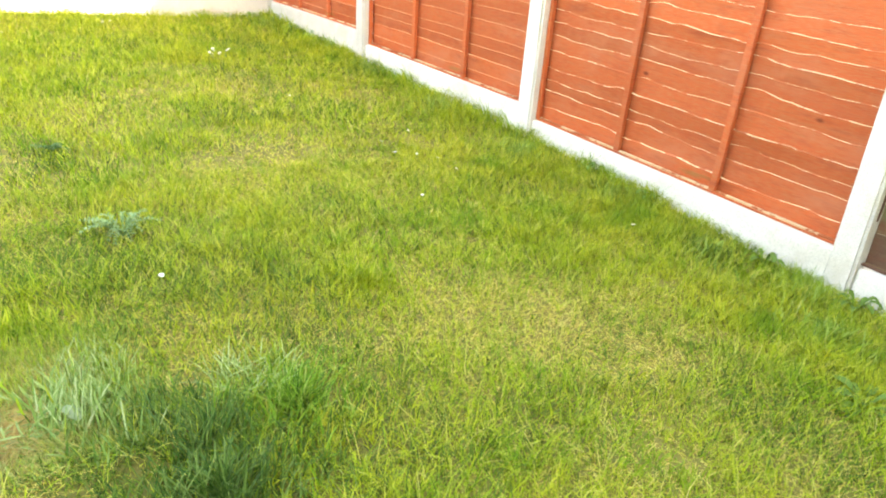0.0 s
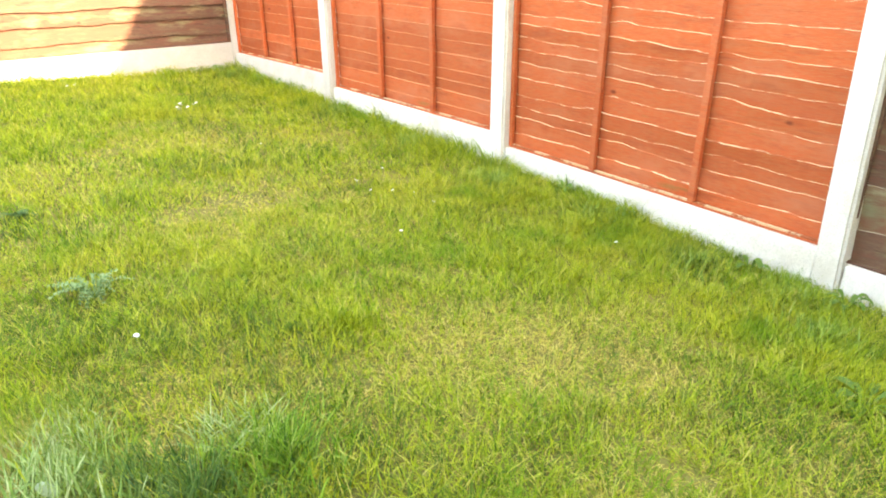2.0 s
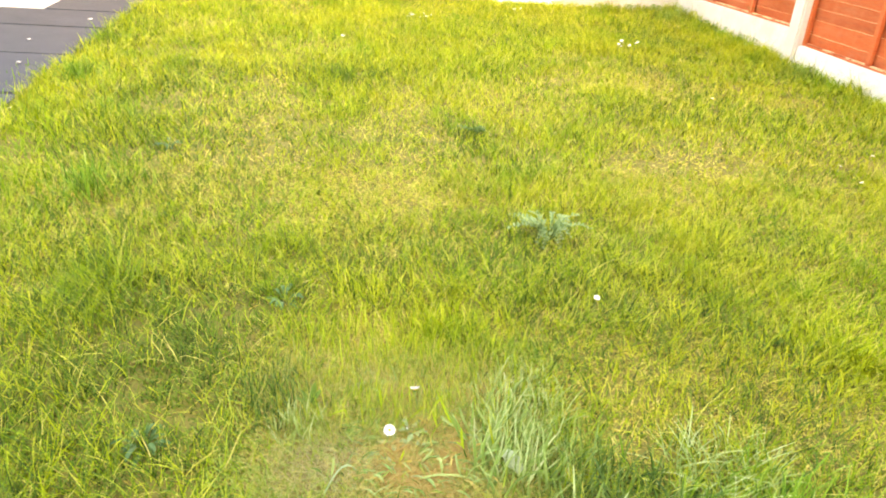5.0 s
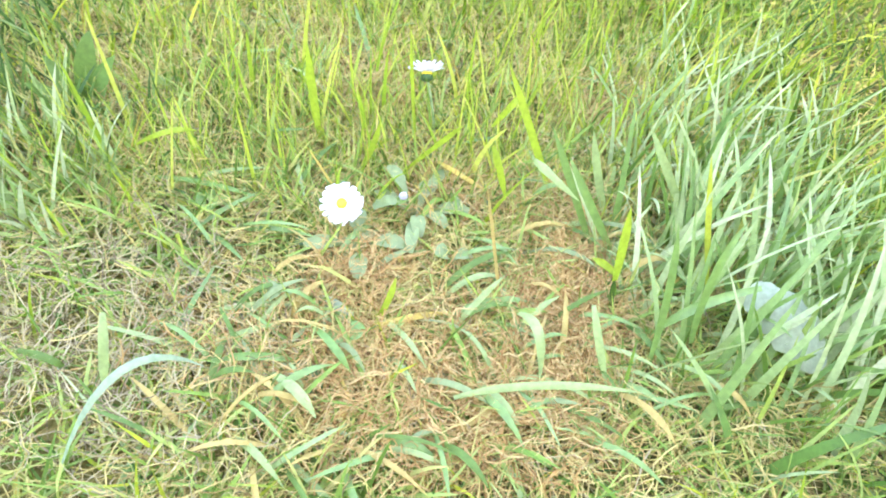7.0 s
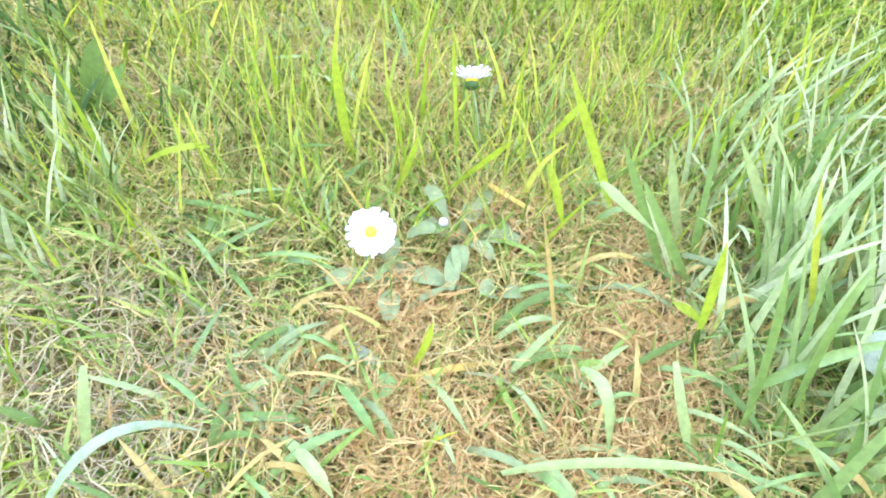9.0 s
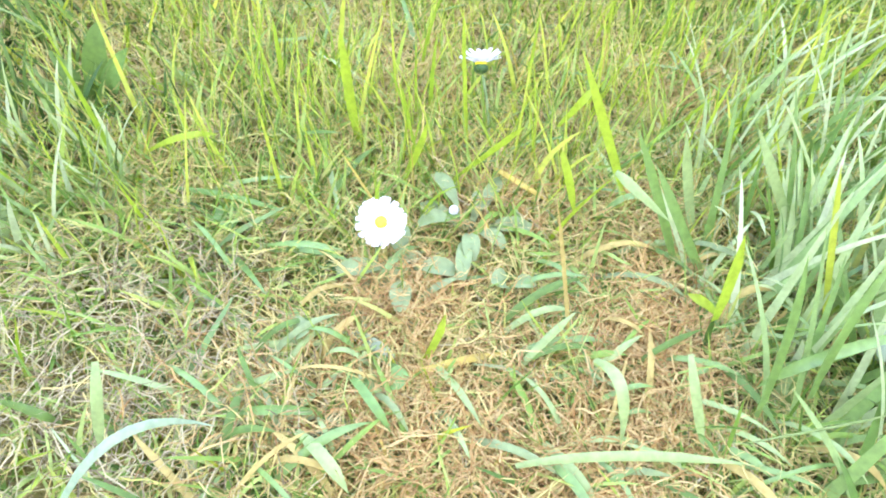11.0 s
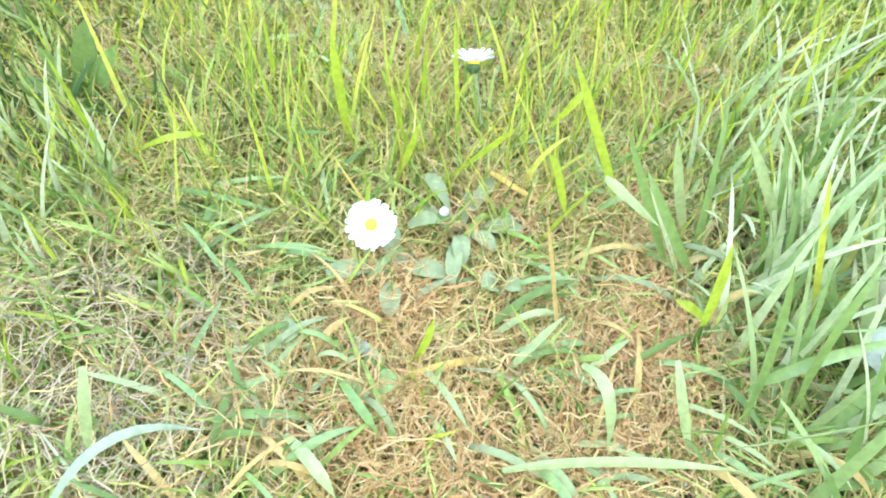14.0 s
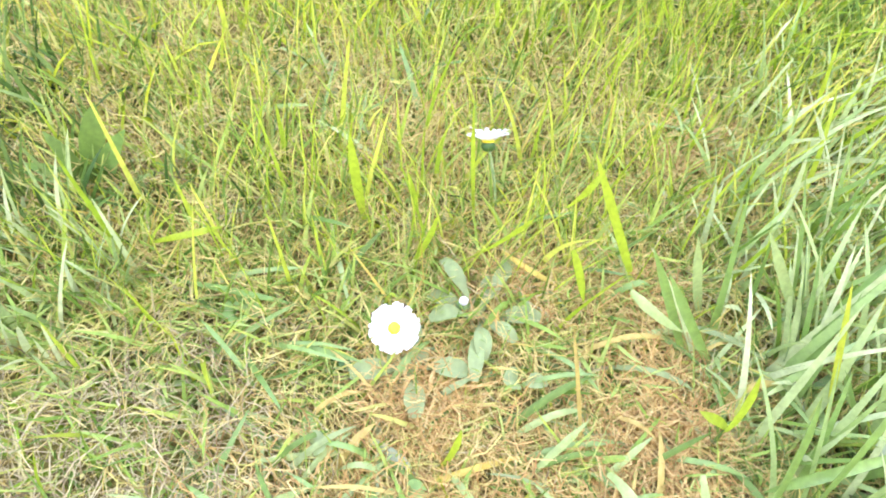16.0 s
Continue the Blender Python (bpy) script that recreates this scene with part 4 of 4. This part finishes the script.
leaf("grass_blade", ((0.261, 2.234, 0.028), (0.273, 2.223, 0.039), (0.283, 2.214, 0.027)), 0.0064, M_PALE, "pale flat blade lying on dead strands", "grass blade", across=(0, 0.8, 0.5))
leaf("straw", ((0.280, 2.209, 0.029), (0.304, 2.214, 0.037), (0.333, 2.220, 0.026)), 0.0032, M_DRY, "flat straw-coloured dead grass blade", "dead blade", across=(0, 0.8, 0.5))
leaf("grass_blade", ((0.363, 2.298, 0.070), (0.367, 2.290, 0.061), (0.373, 2.288, 0.036)), 0.0040, M_LIME, "yellow-green grass blade with a bent tip", "grass blade", across=(1, 0.15, 0))
leaf("grass_blade", ((0.316, 2.322, 0.031), (0.334, 2.312, 0.062), (0.350, 2.320, 0.067)), 0.0045, M_LIME, "bright grass blade rising across the turf", "grass blade", across=(1, 0.15, 0))
leaf("straw", ((0.337, 2.322, 0.038), (0.343, 2.306, 0.047), (0.369, 2.300, 0.029)), 0.0027, M_DRY, "yellow dry blade lying in the turf", "dead blade", across=(0, 0.8, 0.5))
leaf("grass_blade", ((0.373, 2.261, 0.093), (0.378, 2.248, 0.097), (0.399, 2.251, 0.072)), 0.0046, M_MINT, "pale folded grass blade", "grass blade", across=(0, 0.8, 0.5))
leaf("straw_stalk", ((0.358, 2.215, 0.017), (0.353, 2.236, 0.059), (0.347, 2.250, 0.092)), 0.0018, M_THATCH, "thin upright pale straw stalk", "straw", across=(1, 0.15, 0))
leaf("grass_blade", ((0.323, 2.167, 0.035), (0.357, 2.163, 0.057), (0.413, 2.158, 0.038)), 0.0037, M_MINT, "long grass blade lying across dead strands", "grass blade", across=(0, 0.8, 0.5))
leaf("grass_blade", ((0.393, 2.195, 0.060), (0.392, 2.178, 0.054), (0.401, 2.169, 0.025)), 0.0043, M_MINT, "pale blue-green blade bent over the turf", "grass blade", across=(1, 0.15, 0))
leaf("grass_blade", ((0.382, 2.209, 0.025), (0.391, 2.209, 0.045), (0.413, 2.217, 0.040)), 0.0027, M_WEED, "dull green blade lying on dead strands", "grass blade", across=(0, 0.8, 0.5))
leaf("grass_blade", ((0.337, 2.178, 0.028), (0.342, 2.163, 0.042), (0.352, 2.152, 0.031)), 0.0048, M_MINT, "pale flat blade lying on dead strands", "grass blade", across=(0.9, 0.4, 0.2))
leaf("grass_blade", ((0.133, 2.204, 0.047), (0.150, 2.196, 0.053), (0.152, 2.199, 0.035)), 0.0034, M_WEED, "green blade lying across pale strands", "grass blade", across=(0, 0.8, 0.5))
leaf("grass_blade", ((0.174, 2.206, 0.068), (0.175, 2.192, 0.062), (0.168, 2.186, 0.034)), 0.0042, M_MINT, "bluish blade bent over pale strands", "grass blade", across=(1, 0.15, 0))
leaf("grass_blade", ((0.328, 2.352, 0.025), (0.324, 2.355, 0.069), (0.322, 2.356, 0.110)), 0.0022, M_LIME, "tall upright yellow-green grass blade", "grass blade", across=(1, 0.15, 0))
leaf("grass_blade", ((0.268, 2.354, 0.031), (0.265, 2.349, 0.073), (0.265, 2.344, 0.108)), 0.0048, M_LIME, "upright broad bright green grass blade", "grass blade", across=(1, 0.15, 0))
leaf("grass_blade", ((0.288, 2.322, 0.028), (0.299, 2.320, 0.054), (0.303, 2.324, 0.070)), 0.0038, M_LIME, "upright pale green grass blade", "grass blade", across=(1, 0.15, 0))
leaf("grass_blade", ((0.407, 2.303, 0.023), (0.385, 2.308, 0.074), (0.372, 2.325, 0.106)), 0.0046, M_LIME, "broad bright blade leaning over the turf", "grass blade", across=(1, 0.15, 0))
leaf("grass_blade", ((0.372, 2.337, 0.051), (0.378, 2.332, 0.068), (0.390, 2.343, 0.071)), 0.0045, M_LIME, "bright broad blade over the turf", "grass blade", across=(1, 0.15, 0))
leaf("grass_blade", ((0.446, 2.183, 0.037), (0.432, 2.186, 0.093), (0.458, 2.205, 0.102)), 0.0051, M_LONG, "broad green blade arching out of a tuft", "grass blade", across=(1, 0.15, 0))
leaf("grass_blade", ((0.427, 2.180, 0.020), (0.430, 2.195, 0.068), (0.424, 2.206, 0.104)), 0.0046, M_LONG, "broad green blade rising from a tuft", "grass blade", across=(1, 0.15, 0))
leaf("grass_blade", ((0.451, 2.159, 0.076), (0.420, 2.155, 0.073), (0.411, 2.168, 0.034)), 0.0051, M_MINT, "broad bluish blade fallen out of a tuft", "grass blade", across=(1, 0.15, 0))
leaf("grass_blade", ((0.476, 2.193, 0.066), (0.437, 2.187, 0.070), (0.428, 2.191, 0.034)), 0.0046, M_LONG, "broad green blade arching out of a tuft", "grass blade", across=(0, 0.8, 0.5))
leaf("grass_blade", ((0.437, 2.284, 0.021), (0.419, 2.282, 0.062), (0.414, 2.289, 0.087)), 0.0050, M_MINT, "broad bluish blade in a tuft", "grass blade", across=(1, 0.15, 0))
leaf("grass_blade", ((0.487, 2.276, 0.022), (0.455, 2.273, 0.070), (0.444, 2.286, 0.091)), 0.0050, M_MINT, "broad bluish blade in a tuft", "grass blade", across=(1, 0.15, 0))
leaf("grass_blade", ((0.475, 2.221, 0.027), (0.462, 2.235, 0.073), (0.462, 2.253, 0.099)), 0.0037, M_STRAND, "yellowish upright blade in a tuft", "grass blade", across=(1, 0.15, 0))
leaf("grass_blade", ((0.420, 2.262, 0.023), (0.398, 2.264, 0.072), (0.384, 2.275, 0.103)), 0.0043, M_LONG, "green blade rising at a tuft edge", "grass blade", across=(1, 0.15, 0))
leaf("grass_blade", ((0.432, 2.255, 0.022), (0.409, 2.260, 0.061), (0.397, 2.274, 0.083)), 0.0048, M_LONG, "broad green blade at a tuft edge", "grass blade", across=(1, 0.15, 0))
leaf("grass_blade", ((0.250, 2.197, 0.030), (0.233, 2.195, 0.045), (0.214, 2.198, 0.034)), 0.0037, M_LEAF, "green blade folded over dead strands", "grass blade", across=(0, 0.8, 0.5))
leaf("grass_blade", ((0.259, 2.216, 0.032), (0.271, 2.189, 0.056), (0.277, 2.184, 0.036)), 0.0037, M_LEAF, "green blade leaning over dead strands", "grass blade", across=(0.9, 0.4, 0.2))
leaf("grass_blade", ((0.290, 2.217, 0.024), (0.299, 2.218, 0.046), (0.302, 2.226, 0.052)), 0.0037, M_LIME, "short pale green blade in the turf", "grass blade", across=(1, 0.15, 0))
leaf("grass_blade", ((0.330, 2.210, 0.026), (0.343, 2.216, 0.043), (0.358, 2.226, 0.047)), 0.0034, M_MINT, "pale green blade lying over brown strands", "grass blade", across=(0, 0.8, 0.5))
leaf("grass_blade", ((0.165, 2.337, 0.048), (0.191, 2.319, 0.076), (0.200, 2.337, 0.056)), 0.0032, M_LIME, "bright blade bent over the turf", "grass blade", across=(0, 0.8, 0.5))
leaf("grass_blade", ((0.176, 2.319, 0.039), (0.207, 2.303, 0.050), (0.233, 2.302, 0.035)), 0.0029, M_LEAF, "green blade lying across the turf", "grass blade", across=(0, 0.8, 0.5))
leaf("daisy_leaf", ((0.265, 2.258, 0.024), (0.282, 2.259, 0.044), (0.297, 2.273, 0.034)), 0.011, M_DAISYLEAF, "broad pale grey-green daisy leaf beside the flower", "daisy leaf", oval_shape, (-0.3, 0.8, 0.4))


def fallen_blades():
    """Single broad blades lying crosswise over the dead strands."""
    rs = random.Random(64)
    green, pale, straw = "green grass blade bent over dead strands", "pale green blade bent over dead strands", "straw-coloured blade lying over dead strands"
    kinds = ((M_LONG, green), (M_LONG, green), (M_TURF, green), (M_WEED, green), (M_MINT, pale), (M_MINT, pale), (M_DAISYLEAF, pale), (M_THATCH, straw))
    for k in range(115):
        x, y = rs.uniform(0.20, 0.45), 2.15 + 0.16 * rs.random() ** 1.5
        a, ln = rs.choice((rs.gauss(0.1, 0.5), rs.gauss(2.4, 0.5), rs.gauss(-0.8, 0.4))), rs.uniform(0.024, 0.056)
        mat, label = rs.choice(kinds)
        u, z = Vector((math.cos(a), math.sin(a), 0)), float(G(x, y))
        o = Vector((x, y, z))
        ob = leaf("grass_blade", (o + Vector((0, 0, 0.004)), o + u * ln * 0.5 + Vector((0, 0, rs.uniform(0.026, 0.042))), o + u * ln + Vector((0, 0, rs.uniform(0.012, 0.024)))), rs.uniform(0.0017, 0.0036),
             mat, label, "grass blade", across=(-u.y, u.x, 0.4))
        tagged(ob, label, "grass blade", "fallen grass blades")


fallen_blades()


def rosette(name, x, y, n, length, width, mat, label, seed, rise=0.35, shape=spoon_shape, group="", lift=0.0):
    rs = random.Random(seed)
    z = float(G(x, y))
    r = thing(name, label, "weed", group, at=Matrix.Translation((x, y, z + lift)))
    for k in range(n):
        a = 2 * math.pi * k / n + rs.uniform(-0.35, 0.35)
        ln, up = length * rs.uniform(0.7, 1.15), length * rise * rs.uniform(0.5, 1.4)
        o = Vector((math.cos(a), math.sin(a), 0))
        leaf("leaf", (o * 0.002, o * ln * 0.5 + Vector((0, 0, up * 1.5)), o * ln + Vector((0, 0, up * 0.8))), width * rs.uniform(0.8, 1.2), mat, "", "", shape, None, 0.22, 9, r)
    return r


rosette("daisy_rosette", 0.320, 2.288, 9, 0.032, 0.0085, M_DAISYLEAF, "flat rosette of grey-green daisy leaves", 71, lift=0.011)
rosette("daisy_rosette", 0.286, 2.264, 4, 0.026, 0.011, M_DAISYLEAF, "few pale spoon-shaped daisy leaves", 72, 0.2, lift=0.014)
rosette("clover", 0.232, 2.241, 1, 0.010, 0.010, M_LEAF, "small round clover leaf in the turf", 73, 0.22, oval_shape, lift=0.011)
rosette("clover", 0.262, 2.268, 2, 0.010, 0.009, M_DARKLEAF, "small dark clover leaf in the turf", 74, 0.22, oval_shape, lift=0.011)
rosette("clover", 0.255, 2.185, 4, 0.012, 0.010, M_DARKLEAF, "small dark clover leaf in the turf", 75, 0.22, oval_shape, lift=0.011)
rosette("clover", 0.205, 2.30, 4, 0.012, 0.010, M_LEAF, "small round clover leaf in the turf", 76, 0.22, oval_shape, lift=0.011)
rosette("clover", 0.300, 2.188, 2, 0.011, 0.010, M_DARKLEAF, "small dark clover leaf in the turf", 77, 0.22, oval_shape, lift=0.011)
weed = thing("broadleaf_weed", "broad-leaved green weed standing in grass", "weed", at=Matrix.Translation((0.126, 2.385, float(G(0.126, 2.385)))))
for tip, wide, mat in (((0.012, 0.018, 0.050), 0.013, M_WEED), ((0.024, 0.010, 0.038), 0.010, M_LEAF), ((-0.018, 0.014, 0.036), 0.009, M_WEED), ((0.004, -0.006, 0.030), 0.011, M_WEED), ((-0.030, 0.004, 0.024), 0.010, M_LEAF)):
    tip = Vector(tip)
    leaf("leaf", (Vector((tip.x * 0.1, 0, -0.003)), Vector((tip.x * 0.35, tip.y * 0.3, tip.z * 0.7)), tip), wide, mat, "", "", oval_shape, (1, 0.2, 0), 0.12, 9, weed)
rosette("clover", 0.238, 2.229, 1, 0.010, 0.011, M_DAISYLEAF, "small pale round leaf in the turf", 111, 0.22, oval_shape, lift=0.020)
rosette("clover", 0.276, 2.207, 2, 0.010, 0.010, M_LEAF, "small round clover leaf in the turf", 112, 0.22, oval_shape, lift=0.016)
rosette("clover", 0.335, 2.252, 2, 0.011, 0.010, M_DAISYLEAF, "small pale round leaf in the turf", 113, 0.22, oval_shape, lift=0.018)
rosette("dandelion", -0.17, 2.29, 18, 0.050, 0.009, M_DARKLEAF, "dark green dandelion rosette in the lawn", 79, 0.45)
rosette("dandelion", 0.05, 2.75, 13, 0.051, 0.011, M_DARKLEAF, "dark green dandelion rosette in the lawn", 80, 0.45)
rosette("dandelion", -0.42, 3.75, 13, 0.051, 0.011, M_DARKLEAF, "dark green dandelion rosette in the lawn", 81, 0.45)
rosette("dock_weed", 3.07, 1.56, 9, 0.085, 0.024, M_WEED, "leafy dock weed at the foot of the fence", 82, 0.7)
rosette("dock_weed", 3.08, 1.95, 5, 0.09, 0.025, M_WEED, "leafy dock weed at the foot of the fence", 83, 0.9)
rosette("dock_weed", 2.40, 1.25, 9, 0.11, 0.032, M_WEED, "broad-leaved weed spread on the lawn", 84, 0.35)
rosette("dock_weed", 2.88, 1.24, 7, 0.075, 0.022, M_WEED, "small broad-leaved weed in the lawn", 86, 0.45)
rosette("dock_weed", 2.60, 1.05, 7, 0.085, 0.026, M_WEED, "small broad-leaved weed in the lawn", 87, 0.4)
rosette("dock_weed", 3.08, 1.25, 8, 0.085, 0.024, M_WEED, "leafy dock weed at the foot of the fence", 85, 0.9)
for i, (x, y) in enumerate(((2.72, 7.18), (2.95, 7.2), (3.08, 7.0), (3.1, 6.6), (3.12, 6.3), (3.12, 5.9), (3.1, 3.0), (3.1, 2.6))):
    rosette("fence_weed", x, y, 7, 0.06, 0.016, M_LEAF, "leafy green weed against the fence foot", 90 + i, 0.9)


def pale_litter():
    bm = bmesh.new()
    pts = bezier((-0.021, 0, 0.0), (0, 0.003, 0.010), (0.021, -0.002, -0.004), 12)
    ribbon(bm, pts, 0.022, lambda t: math.sin(math.pi * min(1, 0.06 + 0.9 * t)) ** 0.45 * (1 + 0.12 * math.sin(23 * t)), (0, 1, 0), 0.2)
    bm.transform(Matrix.Translation((0.497, 2.184, 0.044)) @ Matrix.Scale(1.25, 4) @ Vector((-0.25, -0.35, 0.90)).to_track_quat("Z", "Y").to_matrix().to_4x4() @ pose(0, 0, 0, 0, 0, -25))
    tagged(part("dead_leaf", bm, M_PALE, smooth=True), "pale crumpled dead leaf caught in tall grass", "dead leaf")


pale_litter()


def feather_weed(x, y, spread, n, mat, label, seed):
    """A low plant of many stems with rows of small narrow leaflets."""
    rs = random.Random(seed)
    z = float(G(x, y))
    w = thing("feathery_weed", label, "weed", at=Matrix.Translation((x, y, z)))
    for k in range(n):
        a = 2 * math.pi * k / n + rs.uniform(-0.4, 0.4)
        o = Vector((math.cos(a), math.sin(a) * 0.7, 0))
        ln = spread * rs.uniform(0.5, 1.1)
        pts = bezier((0, 0, 0), o * ln * 0.35 + Vector((0, 0, spread * 0.75)), o * ln + Vector((0, 0, spread * rs.uniform(0.25, 0.75))), 12)
        bm = bmesh.new()
        ribbon(bm, pts, 0.004, lambda t: 1 - 0.7 * t)
        for i in range(3, 12):
            d = (pts[i] - pts[i - 1]).normalized()
            for sg in (-1, 1):
                q = d.cross(Vector((0, 0, 1))) * sg
                l2 = 0.019 * (1.15 - i / 14) * rs.uniform(0.7, 1.3)
                e = pts[i] + (q + 0.6 * d + Vector((0, 0, rs.uniform(-0.1, 0.7)))) * l2
                ribbon(bm, bezier(pts[i], (pts[i] + e) / 2 + Vector((0, 0, 0.004)), e, 4), 0.006, oval_shape)
        part("frond", bm, mat, w, smooth=True)


feather_weed(0.815, 3.05, 0.13, 20, M_GREYLEAF, "feathery grey-green weed in the short lawn", 101)
feather_weed(0.75, 3.95, 0.07, 8, M_DARKLEAF, "small dark feathery weed in the lawn", 102)


def slab_debris():
    """Small pale bits of stone and petal lying on the slabs."""
    rs = random.Random(44)
    for x, y in ((-1.62, 4.55), (-1.42, 5.2), (-1.3, 4.75), (-1.22, 4.28), (-1.75, 5.35), (-1.35, 3.85), (-1.9, 4.2), (-1.28, 5.75), (-1.5, 3.55)):
        bm = bmesh.new()
        bmesh.ops.create_icosphere(bm, subdivisions=2, radius=1)
        sx, sy, sz = rs.uniform(0.008, 0.022), rs.uniform(0.006, 0.014), rs.uniform(0.003, 0.006)
        for v in bm.verts:
            k = 1 + 0.25 * noise.noise(v.co * 2 + Vector((x, y, 0)) * 9)
            v.co = Vector((v.co.x * sx * k, v.co.y * sy * k, v.co.z * sz))
        bm.transform(pose(x, y, float(G(x, y)) + 0.015 + sz * 0.6, 0, 0, rs.uniform(0, 180)))
        tagged(part("pebble", bm, M_CONC, smooth=True), "small pale stone chip lying on a slab", "pebble", "pebbles on the patio")


slab_debris()
